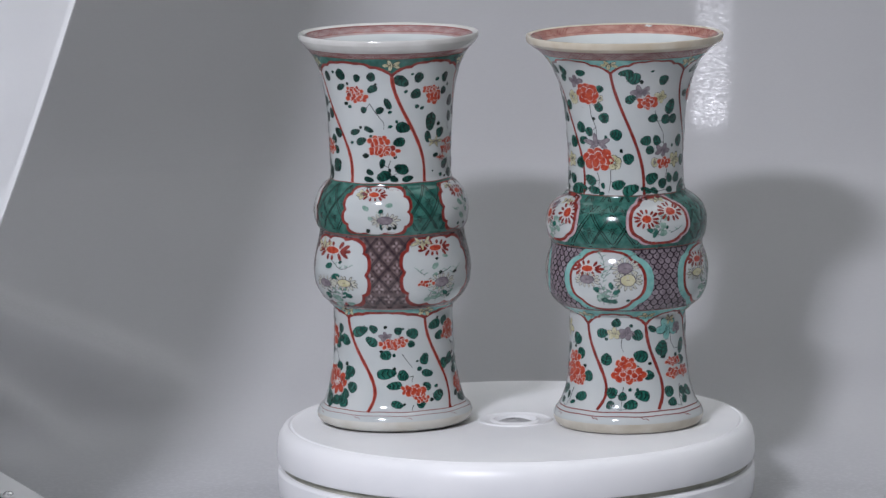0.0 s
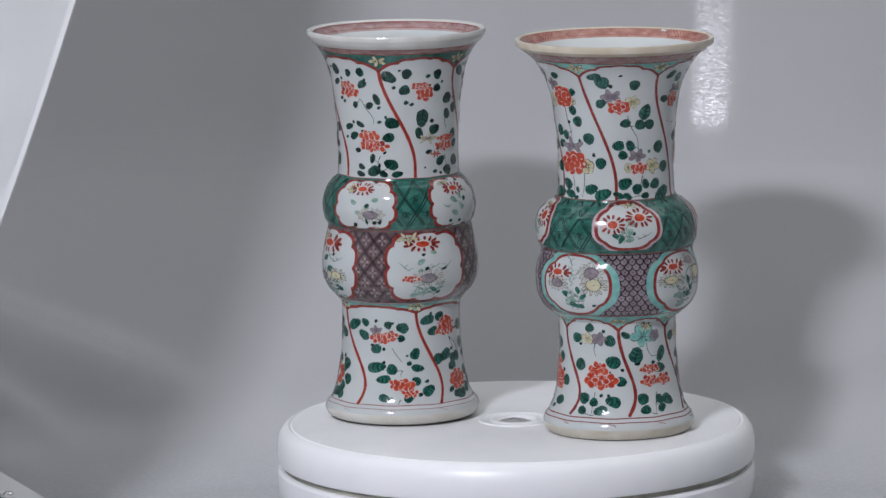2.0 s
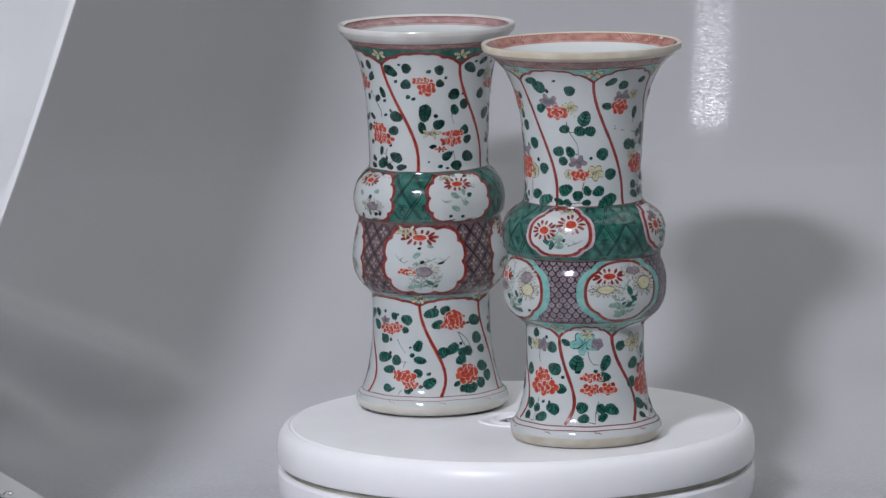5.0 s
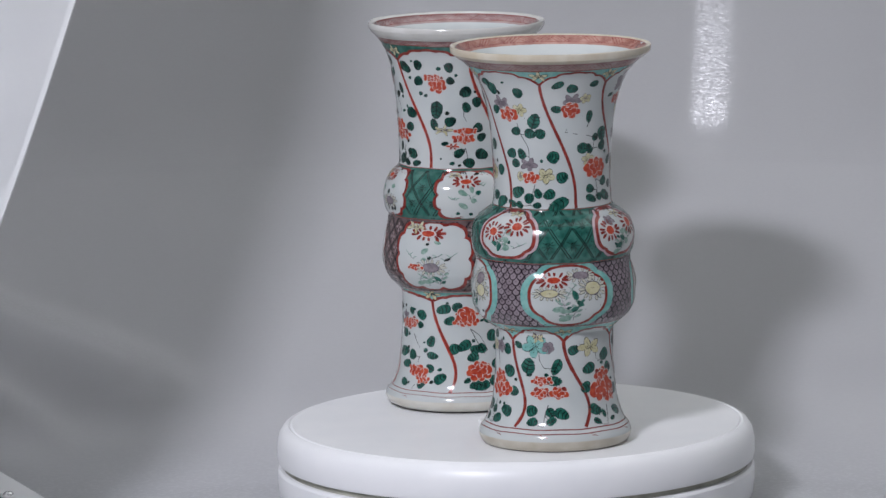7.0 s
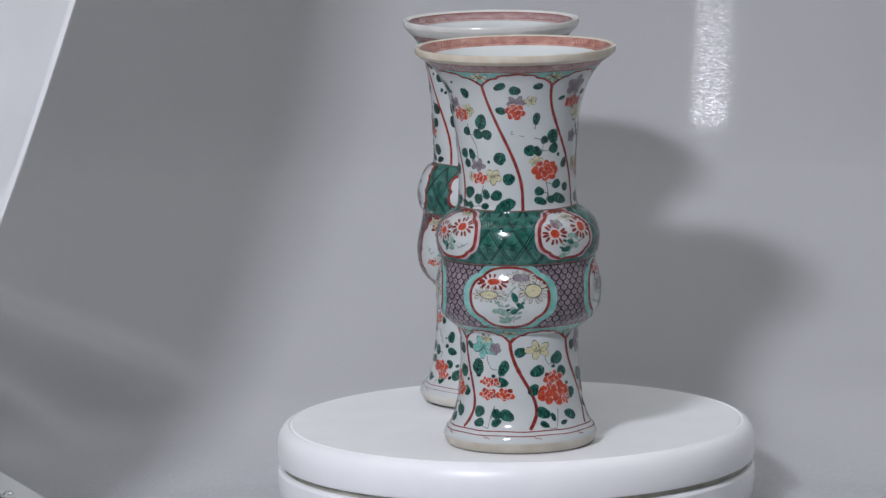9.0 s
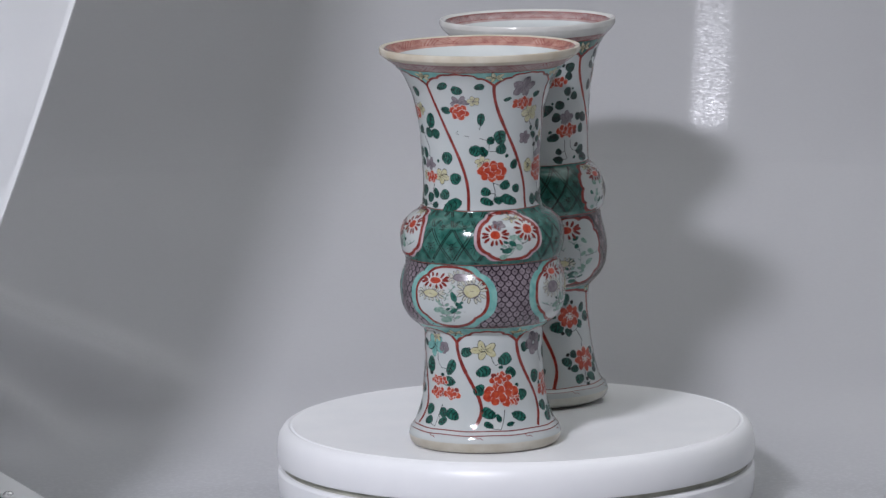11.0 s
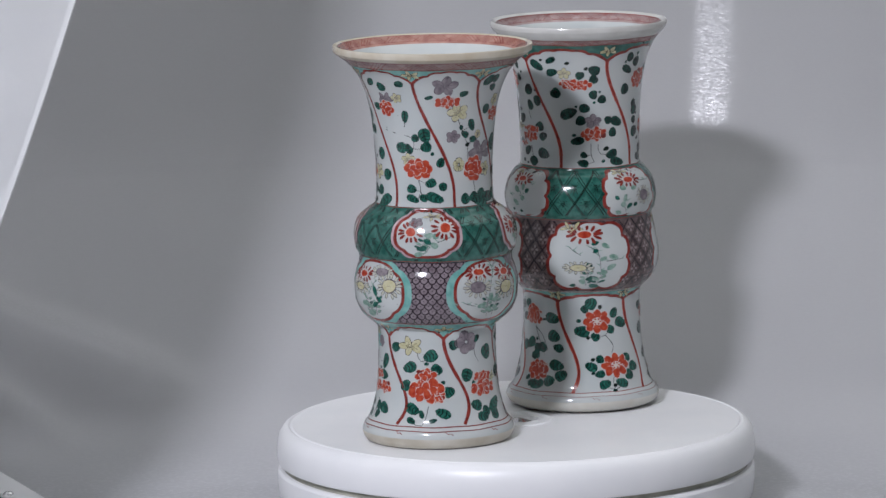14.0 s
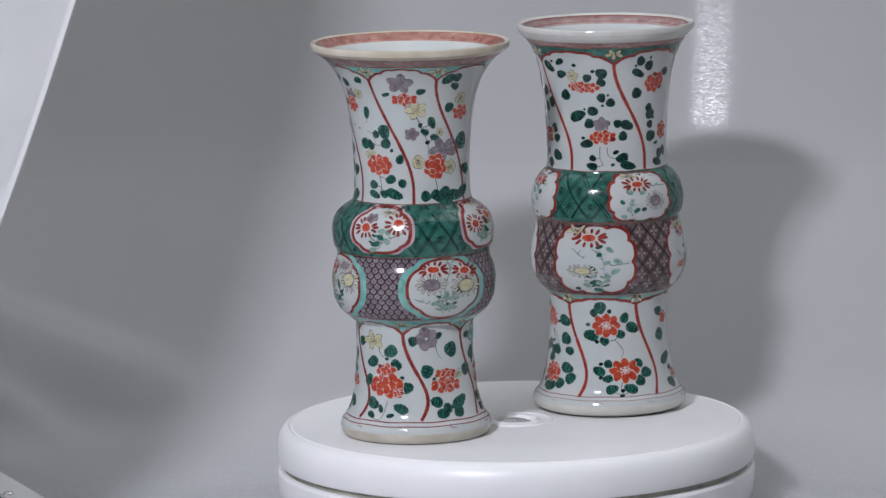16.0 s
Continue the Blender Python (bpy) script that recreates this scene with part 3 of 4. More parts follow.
def sprig(vase, phi, z, tall, pairs, parent, lean=0.0):
    """A leafy stem that grows from the foot of a reserve."""
    p = Paint(vase)
    r = vase.radius(z)
    stem = [(phi + lean * q * q, z + tall * q) for q in (0, 0.25, 0.5, 0.75, 1.0)]
    p.stroke(stem, 0.42, SMOKE, 0.27, 0.4, 3)
    for i in range(pairs):
        q = 0.12 + 0.8 * i / pairs
        size = (4.4 - 2.0 * q) * brush.uniform(0.85, 1.15)
        for side in (1, -1):
            t = side * brush.uniform(0.25, 0.55)
            x, y = phi + lean * q * q + side * math.degrees(size * 0.62 / 1000 / r), z + tall * q + 0.0011
            p.patch(x, y, oval(size + 0.32, 1.75, 11, t, 0.06), SMOKE, 0.27)
            p.patch(x, y, oval(size, 1.4, 11, t, 0.06), LEAF if brush.random() < 0.25 else WASH, 0.29)
    return p.done("sprig", parent)


def arch(s):
    """The scalloped head of a panel: 0 at its corners, 1 in the middle."""
    d = abs(2 * s - 1)
    return (1 - d ** 2.4) * 0.94 + 0.06 * abs(math.cos(2.5 * math.pi * d)) - 0.10 * math.exp(-((d - 0.55) / 0.05) ** 2)


def panels(vase, tops, bottoms, z_node, z_apex, z_foot, z_border, width, border, line, lip_flowers, hook=0.0):
    """Painted panels round a neck: a scalloped border above, slanting lines between."""
    n = len(tops)
    for i in range(n):
        a, b = tops[i], tops[(i + 1) % n]
        while b < a:
            b += 360
        low = [(a + (b - a) * q / 40, z_node + (z_apex - z_node) * arch(q / 40)) for q in range(41)]
        high = [(phi, z_border) for phi, _ in low]
        p = Paint(vase)
        p.strip(low, high, border, 0.05)
        p.stroke(low, width * 0.85, line, 0.11)
        # a small yellow blossom where two arches meet
        if lip_flowers:
            zz = (z_border + z_node) / 2 + 0.0012
            bloom(p, a, zz, 12.5, 5.4, 0.12, YELLOW, BLACK)
        p.done("scalloped_border", vase.root)
        p = Paint(vase)
        c = bottoms[i]
        while c < a:
            c += 360
        pts = []
        for q in range(25):
            s = q / 24
            e = min(1.0, s * 1.12)
            e = e * e * (3 - 2 * e)
            pts.append((a + (c - a) * e + hook * math.sin(math.pi * s ** 2), z_node + (z_foot - z_node) * s))
        p.stroke(pts, width, ORANGE if vase is vase_a else line, 0.07)
        p.stroke([(x + 0.2, z) for x, z in pts], width * 0.55, line, 0.10)
        p.done("panel_line", vase.root)


def medallion(half, height, lobes, depth, power=2.4, n=96):
    """A lobed outline in degrees and millimetres."""
    out = []
    for i in range(n):
        t = 2 * math.pi * i / n
        c, s = math.cos(t), math.sin(t)
        k = (abs(c) ** power + abs(s) ** power) ** (-1 / power)
        notch = abs(math.cos(2 * t)) if lobes == 4 else abs(math.sin(lobes / 2 * t + 0.2))
        k *= 1 - depth * (1 - notch) ** 2
        out.append((half * c * k, height * s * k))
    return out


def grown(outline, dx, dz, zmax):
    hx = max(a for a, _ in outline)
    hz = max(b for _, b in outline)
    return [(a * (hx + dx) / hx, max(-zmax, min(zmax, b * (hz + dz) / hz))) for a, b in outline]


def cartouche(vase, phi, z, half, height, layers, lobes=8, depth=0.10, limit=99, power=2.4):
    """A white reserve with its painted borders; layers: colour and growth in degrees and millimetres, outermost first."""
    shape = medallion(half, height, lobes, depth, power)
    p = Paint(vase)
    for i, (mat, dx, dz) in enumerate(layers):
        p.field(phi, z, grown(shape, dx, dz, limit), mat, 0.10 + 0.05 * i)
    return p.done("cartouche", vase.root)


def trellis(vase, z0, z1, cells, rows, mat, fill, light=None):
    """A painted lattice of double lines round a bulge, each cell filled by brush strokes."""
    p = Paint(vase)
    c, h = 360 / cells, (z1 - z0) / rows
    for i in range(cells):
        for sign in (1, -1):
            for off, wide in ((-0.05, 0.55), (0.05, 0.55)):
                a = (i + off) * c + brush.uniform(-0.4, 0.4)
                p.stroke([(a + sign * c * rows * q / 12, z0 + (z1 - z0) * q / 12) for q in range(13)], wide, mat, 0.05)
    for j in range(-1, math.ceil(2 * rows) + 1):
        for i in range(cells):
            a, z = (i + 0.5 * (j % 2) + 0.5) * c, z0 + h * j / 2
            if not z0 + 0.12 * h < z < z1 - 0.12 * h:
                continue
            if fill == "star":
                for t in range(13):
                    u = 2 * math.pi * (t + brush.uniform(-0.25, 0.25)) / 13
                    far = 0.38 * min(1.0, 0.62 / max(abs(math.cos(u)) + abs(math.sin(u)), 0.6) + 0.25)
                    if z0 < z + h * far * math.sin(u) < z1:
                        p.stroke([(a + c * q * math.cos(u), z + h * q * math.sin(u)) for q in (0.05, far)], 0.42, mat, 0.04, 0.6)
                p.patch(a, z, oval(1.1, 1.1, 8, 0, 0.2), mat, 0.045)
            else:
                # a pale cross with dark corners
                for u in (0, 1, 2, 3):
                    v = u * math.pi / 2
                    dx, dz = c * 0.15 * math.cos(v), h * 0.15 * math.sin(v)
                    p.patch(a + dx, z + dz, oval(2.5, 1.5, 8, v, 0.12), light, 0.035)
                    v += math.pi / 4
                    dx, dz = c * 0.17 * math.cos(v), h * 0.17 * math.sin(v)
                    p.patch(a + dx, z + dz, oval(1.0, 0.8, 7, v, 0.2), mat, 0.04)
    return tagged(p.done("trellis_pattern", vase.root), kind="stuff")


def scales(vase, z0, z1, count, rows, mat):
    """Overlapping fish scales round a bulge, rounded downwards, each with a dot."""
    p = Paint(vase)
    c, h = 360 / count, (z1 - z0) / rows
    for j in range(rows + 1):
        for i in range(count):
            a = (i + 0.5 * (j % 2)) * c + brush.uniform(-0.35, 0.35)
            z = z0 + h * j + brush.uniform(-0.0002, 0.0002)
            pts = [(a + c * 0.5 * math.cos(math.pi * q / 6), min(z1, max(z0, z + h * (1 - math.sin(math.pi * q / 6) ** 0.8)))) for q in range(7)]
            p.stroke(pts, brush.uniform(0.55, 0.8), mat, 0.04)
            if z0 < z + h * 0.75 < z1:
                p.patch(a, z + h * 0.75, oval(0.8, 0.6, 6), mat, 0.04)
    return tagged(p.done("scale_pattern", vase.root), kind="stuff")


def hatching(vase, z0, z1, count, mat, inside, width=0.3):
    """Slanting strokes in groups, alternately to either side, round the rim."""
    p = Paint(vase, inside)
    for i in range(count):
        c = 360 / count
        s = 1 if i % 2 else -1
        for k in range(4):
            a = i * c + c * (k + 0.5) / 4
            p.stroke([(a - s * c * 0.33, z0), (a, (z0 + z1) / 2), (a + s * c * 0.33, z1)], width, mat, 0.06)
    for z in (z0, z1):
        p.stroke([(q * 3, z) for q in range(121)], 0.35, mat, 0.08)
    return tagged(p.done("rim_hatching", vase.root), kind="stuff")


def ring(vase, z, width, mat, name="painted_ring", hooks=0):
    p = Paint(vase)
    p.stroke([(q * 2, z + 0.00015 * math.sin(q * 0.35)) for q in range(181)], width, mat, 0.08)
    for i in range(hooks):
        a = 360 / hooks * i
        p.stroke([(a - 3, z), (a - 1, z - 0.0016), (a + 1, z - 0.0012), (a + 3, z - 0.0022)], width * 0.8, mat, 0.09)
    return p.done(name, vase.root)


# upper of vase b
SPRAY_B_UPPER_254 = [('L', 198, 224.2, 6.6, 6.2), ('L', 210, 224.2, 5.9, 6.9), ('L', 207, 219.4, 6.5, 4.2), ('L', 230, 223.6, 7.1, 4.2), ('G', 222, 217.6, 10.1, 6.2), ('R', 232, 210.4, 14.6, 13.1), ('y', 214, 207.3, 7.1, 8.3), ('y', 244, 207.9, 3.8, 3.5), ('L', 204, 201.9, 6.3, 5.5), ('L', 244, 213.4, 6.1, 4.2), ('L', 242, 202.5, 5, 6.2), ('L', 247, 195.3, 6, 6.2), ('d', 238, 205.5, 2, 2.8), ('d', 236, 194.7, 2.5, 2.1), ('S', 233, 204.9, 234, 195.9, 238, 189.3, 238, 182.7), ('L', 220, 188.7, 6.8, 6.2), ('L', 230, 186.3, 4.9, 5.5), ('L', 222, 180.9, 6.5, 4.5), ('L', 258, 185.1, 7, 6.2), ('d', 248, 183.3, 2.2, 2.8), ('G', 238, 179.7, 16.1, 5.5), ('R', 238, 169.5, 18.5, 13.8)]
SPRAY_B_UPPER_254 += [('Y', 256, 167.7, 9.2, 10.4), ('L', 270, 170.1, 6.2, 6.2), ('L', 219, 167.7, 5.3, 4.8), ('d', 263, 174.9, 2.1, 2.8), ('S', 238, 161.1, 240, 156.3, 239, 149.6), ('S', 252, 162.9, 252, 156.3, 250, 149), ('L', 230, 156.3, 7.9, 5.5), ('L', 220, 149, 7.3, 4.2), ('L', 234, 150.3, 8.4, 4.2), ('L', 260, 153.9, 7.7, 5.5), ('L', 272, 149.6, 10.4, 6.9), ('d', 244, 153.3, 3, 4.2), ('d', 243, 148.4, 3.8, 2.8)]
# upper of vase b
SPRAY_B_UPPER_316 = [('L', 268, 224.2, 8.7, 4.2), ('L', 274, 220.6, 8.6, 7.6), ('d', 289, 224.8, 2.7, 1.7), ('G', 281, 211.6, 11.4, 6.2), ('d', 281, 218.2, 2.6, 3.1), ('L', 301, 218.8, 6.3, 6.2), ('L', 272, 207.3, 6.4, 4.8), ('R', 288, 204.9, 12.9, 8.3), ('Y', 300, 207.9, 10.3, 7.6), ('S', 296, 199.5, 299, 192.9, 306, 185.1, 307, 179.1, 310, 174.3), ('L', 313, 201.3, 7.2, 9), ('L', 294, 194.7, 5.9, 4.8), ('L', 309, 193.5, 6.6, 5.5), ('L', 318, 193.5, 6.3, 5.5), ('L', 287, 180.9, 6.6, 5.5), ('L', 299, 180.9, 4.8, 6.2), ('L', 292, 174.9, 5.2, 4.8), ('L', 330, 179.1, 6.9, 6.9), ('d', 319, 176.7, 2.1, 2.1), ('G', 306, 174.3, 9.8, 5.5), ('R', 308, 166.5, 9.6, 6.9), ('Y', 323, 167.7, 11.8, 9)]
SPRAY_B_UPPER_316 += [('y', 297, 167.1, 4.1, 5.5), ('L', 339, 166.5, 7, 6.2), ('L', 294, 157.5, 8.4, 6.2), ('L', 306, 153.9, 6, 5.5), ('L', 315, 156.9, 4.3, 5.5), ('L', 326, 156.3, 6.9, 5.5), ('L', 335, 150.3, 12.5, 4.8), ('L', 287, 150.3, 6.6, 3.5), ('L', 296, 149.6, 5, 3.5), ('L', 314, 149.6, 5, 3.5), ('S', 312, 162.3, 309, 155.1, 307, 149.6)]
# upper of vase b
SPRAY_B_UPPER_15 = [('L', 334, 223.6, 7.6, 4.2), ('L', 346, 221.2, 6.5, 5.5), ('L', 4, 223.6, 5.7, 4.2), ('G', 347, 214, 10.4, 5.5), ('R', 346, 207.9, 10.5, 9.7), ('y', 359, 214.6, 6.5, 4.8), ('L', 333, 208.5, 5.8, 4.2), ('L', 5, 203.1, 4.2, 6.9), ('S', 358, 203.7, 4, 197.1, 12, 189.9, 12, 183.3), ('L', 23, 191.7, 7, 8.3), ('L', 14, 189.9, 4.2, 4.2), ('L', 359, 183.9, 6.6, 6.2), ('L', 7, 183.3, 4.2, 6.2), ('L', 24, 184.5, 6.3, 5.5), ('y', 6, 176.7, 7.8, 5.5), ('R', 16, 171.3, 15.9, 11.8), ('L', 38, 174.9, 4.4, 5.5), ('d', 30, 180.3, 2.5, 2.4), ('S', 16, 164.1, 18, 157.5, 14, 150.9), ('L', 9, 158.7, 5.6, 4.8), ('L', 28, 162.3, 6.3, 4.8), ('L', 40, 159.9, 4.5, 4.8)]
SPRAY_B_UPPER_15 += [('L', 10, 152.7, 7.7, 4.2), ('L', 32, 153.3, 10.7, 4.8), ('L', 21, 153.3, 4.9, 4.2)]
# upper of vase b
SPRAY_B_UPPER_70 = [('G', 41, 222.4, 14, 10.4), ('R', 44, 212.2, 15.3, 7.6), ('y', 54, 205.5, 11.8, 9), ('d', 28, 215.2, 5.2, 2.8), ('L', 58, 217, 5.6, 3.5), ('S', 53, 203.1, 59, 194.1, 65, 185.1, 66, 176.1), ('G', 50, 190.5, 7.6, 6.2), ('L', 69, 197.1, 4.4, 6.9), ('L', 62, 191.7, 5, 3.5), ('d', 58, 195.9, 2.8, 3.5), ('d', 65, 185.1, 3.6, 2.8), ('y', 77, 191.1, 3.9, 4.8), ('L', 72, 188.1, 5.3, 3.5), ('G', 82, 180.3, 16.7, 10.4), ('Y', 56, 173.1, 7.7, 9.7), ('R', 73, 170.1, 13, 13.8), ('Y', 90, 168.9, 10.2, 9), ('S', 73, 162.9, 75, 155.1, 71, 150.3), ('L', 63, 152.1, 5.7, 8.3), ('L', 73, 152.7, 5.3, 7.6), ('L', 83, 154.5, 6.7, 4.8), ('L', 96, 151.5, 11.4, 6.2)]
SPRAY_B_UPPER_70 += [('L', 82, 149.6, 12.5, 4.2)]
# upper of vase b
SPRAY_B_UPPER_130 = [('L', 80, 224.2, 8.9, 6.2), ('L', 88, 224.8, 6.3, 5.5), ('L', 88, 219.4, 6.3, 4.2), ('y', 98, 211, 7.5, 6.9), ('R', 100, 202.5, 12.2, 9), ('L', 86, 206.1, 6.1, 5.5), ('L', 105, 184.5, 10, 10.4), ('L', 115, 166.5, 9.9, 8.3), ('L', 109, 153.3, 9.8, 8.3)]
# lower of vase b
SPRAY_B_LOWER_285 = [('L', 256, 67.9, 5.7, 4.8), ('y', 254, 61.3, 7.9, 5.5), ('G', 266, 61.3, 8.3, 6.2), ('L', 242, 61.3, 7, 5.5), ('L', 277, 60.1, 6.3, 6.2), ('d', 271, 66.1, 2.4, 2.1), ('d', 246, 57.7, 2.3, 2.1), ('S', 262, 58.3, 263, 49.9), ('L', 246, 45.1, 6.7, 6.9), ('L', 280, 46.9, 8.5, 6.9), ('R', 265, 42.1, 11.8, 9), ('R', 268, 35.5, 20.1, 9.7), ('L', 288, 34.9, 5.9, 5.5), ('d', 276, 40.3, 2.8, 2.8), ('d', 289, 42.1, 2.6, 2.1), ('S', 263, 28.2, 262, 22.8, 261, 14.4), ('L', 252, 24.6, 6.5, 6.2), ('L', 262, 22.2, 4.9, 4.8), ('L', 280, 22.8, 9.2, 6.9), ('L', 269, 16.8, 8.3, 5.5), ('L', 252, 16.8, 5, 4.8), ('d', 269, 26.4, 2.4, 2.4)]
SPRAY_B_LOWER_285 += [('d', 276, 26.4, 2.1, 2.1)]
# lower of vase b
SPRAY_B_LOWER_341 = [('L', 292, 63.7, 5.2, 3.5), ('T', 310, 63.1, 14.6, 9.7), ('y', 312, 68.5, 8, 4.2), ('G', 323, 62.5, 6.3, 6.2), ('S', 314, 58.3, 319, 49.9), ('L', 303, 51.1, 8.5, 9), ('L', 331, 50.5, 5.5, 9.7), ('R', 317, 42.1, 13.4, 5.5), ('R', 316, 34.9, 12.1, 6.9), ('R', 333, 34.9, 11.1, 7.6), ('d', 304, 45.7, 4.6, 2.4), ('L', 329, 42.1, 8.3, 5.5), ('d', 321, 45.7, 2.8, 2.8), ('L', 308, 24, 6.7, 7.6), ('L', 325, 22.8, 4.9, 6.9), ('L', 335, 22.2, 9, 6.9), ('L', 309, 17.4, 6.6, 4.8), ('L', 326, 18, 6.2, 4.2), ('S', 323, 27.6, 320, 21, 319, 14.4)]
# lower of vase b
SPRAY_B_LOWER_38 = [('Y', 5, 61.9, 17.2, 9.7), ('L', 348, 60.7, 6.9, 5.5), ('L', 25, 55.9, 8.3, 6.9), ('d', 21, 51.1, 3.1, 2.1), ('S', 12, 58.3, 16, 52.3), ('L', 4, 48.7, 8.7, 6.2), ('L', 31, 47.5, 6.5, 6.2), ('R', 20, 43.9, 12.6, 8.3), ('R', 21, 34.9, 21.1, 13.8), ('R', 32, 30.1, 7.9, 5.5), ('L', 0, 37.3, 7.2, 6.2), ('L', 42, 33.7, 7, 6.2), ('d', 37, 39.7, 2.8, 2.8), ('L', 8, 23.4, 9.1, 8.3), ('L', 36, 21, 9.2, 5.5), ('d', 17, 20.4, 3.6, 5.5), ('d', 27, 16.8, 5.9, 2.8), ('S', 23, 25.2, 21, 18.6, 18, 13.8), ('L', 8, 15.6, 5.4, 3.5)]
# lower of vase b
SPRAY_B_LOWER_100 = [('G', 61, 63.7, 12.1, 12.5), ('L', 48, 62.5, 5.5, 5.5), ('L', 73, 65.5, 4.6, 3.5), ('L', 87, 55.9, 8, 9), ('S', 70, 58.9, 76, 50.5), ('L', 61, 43.3, 7.1, 7.6), ('R', 80, 41.5, 13.8, 6.2), ('R', 80, 34.3, 18.8, 9), ('y', 94, 40.3, 6.9, 4.2), ('L', 107, 42.7, 8.1, 6.9), ('d', 68, 38.5, 2.9, 2.8), ('L', 69, 24.6, 7.4, 6.2), ('L', 79, 20.4, 5.7, 8.3), ('L', 93, 23.4, 12.6, 10.4), ('L', 74, 16.8, 7.7, 5.5), ('L', 90, 16.2, 7.4, 6.2)]
# upper of vase a
SPRAY_A_UPPER_269 = [('L', 208, 220.8, 5.5, 6.2), ('L', 226, 222.6, 7.1, 6.9), ('d', 218, 223.8, 2.8, 2.1), ('L', 242, 220.8, 3.9, 4.8), ('L', 255, 222, 5, 5.5), ('d', 232, 217.1, 2.1, 2.1), ('L', 224, 214.7, 6.7, 2.8), ('L', 255, 214.1, 6.4, 4.2), ('R', 238, 212.9, 12, 5.5), ('R', 240, 208.6, 14.9, 6.9), ('d', 228, 204.4, 3.2, 2.4), ('d', 232, 202.6, 3, 2.4), ('L', 246, 200.8, 3.4, 3.8), ('L', 261, 200.8, 4.9, 3.8), ('L', 268, 205, 3.8, 6.9), ('d', 270, 199.5, 2.8, 2.1), ('d', 258, 217.1, 2.1, 1.7), ('S', 252, 205, 258, 198.3, 264, 192.9, 264, 188.6), ('L', 236, 186.8, 6.6, 2.8), ('L', 250, 188.6, 5.9, 2.8), ('d', 242, 189.8, 2.3, 2.1), ('d', 270, 190.4, 3.5, 2.1)]
SPRAY_A_UPPER_269 += [('L', 282, 189.8, 8.5, 6.2), ('L', 242, 181.3, 6.5, 4.2), ('d', 232, 180.1, 2.6, 2.1), ('d', 252, 184.4, 2.5, 2.1), ('d', 276, 193.5, 2.1, 2.4), ('R', 259, 181.3, 13.3, 7.6), ('R', 264, 175.3, 18.1, 6.9), ('L', 278, 180.7, 7, 5.2), ('d', 246, 172.3, 4.5, 3.1), ('d', 274, 171.6, 2.8, 2.8), ('L', 262, 167.4, 3.1, 5.5), ('L', 280, 163.8, 8.5, 5.9), ('L', 263, 159.5, 8.3, 5.9), ('L', 250, 161.9, 4.4, 3.1), ('S', 270, 169.2, 268, 165, 271, 159.5), ('d', 269, 163.2, 2.1, 2.8), ('L', 249, 156.5, 5.9, 2.8), ('L', 273, 157.1, 4.9, 3.5), ('L', 286, 156.5, 6.5, 3.5), ('L', 214, 185.6, 6.6, 5.2), ('R', 201, 175.9, 8.2, 8.3), ('L', 210, 166.2, 8, 5.5)]
SPRAY_A_UPPER_269 += [('L', 195, 160.1, 8.2, 10.4)]
# upper of vase a
SPRAY_A_UPPER_341 = [('L', 280, 219, 9.5, 6.2), ('L', 295, 220.8, 5.5, 6.2), ('d', 289, 223.2, 2.3, 1.7), ('d', 284, 212.3, 2.9, 2.1), ('L', 293, 210.5, 6.5, 5.5), ('L', 323, 219.6, 5.2, 6.2), ('d', 314, 219, 3.6, 2.8), ('R', 308, 212.9, 12.6, 4.8), ('R', 312, 208, 10.9, 9), ('L', 324, 211.1, 4.9, 4.5), ('d', 329, 214.7, 2.1, 2.1), ('d', 295, 202.6, 3.3, 2.8), ('d', 300, 201.4, 3.2, 2.1), ('L', 337, 203.8, 7, 6.2), ('d', 346, 203.8, 1.8, 1.7), ('L', 348, 197.1, 5.5, 6.2), ('L', 338, 194.1, 4.9, 6.2), ('S', 336, 192.3, 338, 185), ('L', 310, 192.3, 7.3, 10.4), ('d', 320, 190.4, 3.2, 2.8), ('L', 323, 185, 7, 5.5), ('L', 307, 183.2, 4.5, 6.9)]
SPRAY_A_UPPER_341 += [('R', 338, 178.9, 14, 4.2), ('R', 335, 174.1, 13.9, 6.2), ('R', 325, 169.2, 7.6, 3.5), ('L', 349, 180.7, 5.9, 5.5), ('L', 353, 174.7, 5.7, 4.5), ('y', 316, 179.5, 10.7, 2.8), ('d', 317, 171, 5, 2.8), ('L', 331, 165, 6.9, 4.8), ('L', 353, 163.8, 8.3, 6.2), ('L', 340, 157.1, 7, 5.5), ('d', 324, 158.3, 3.5, 2.4), ('d', 331, 157.1, 2.4, 1.7), ('S', 337, 168, 339, 161.3, 339, 157.7), ('d', 313, 161.3, 1.4, 1.4)]
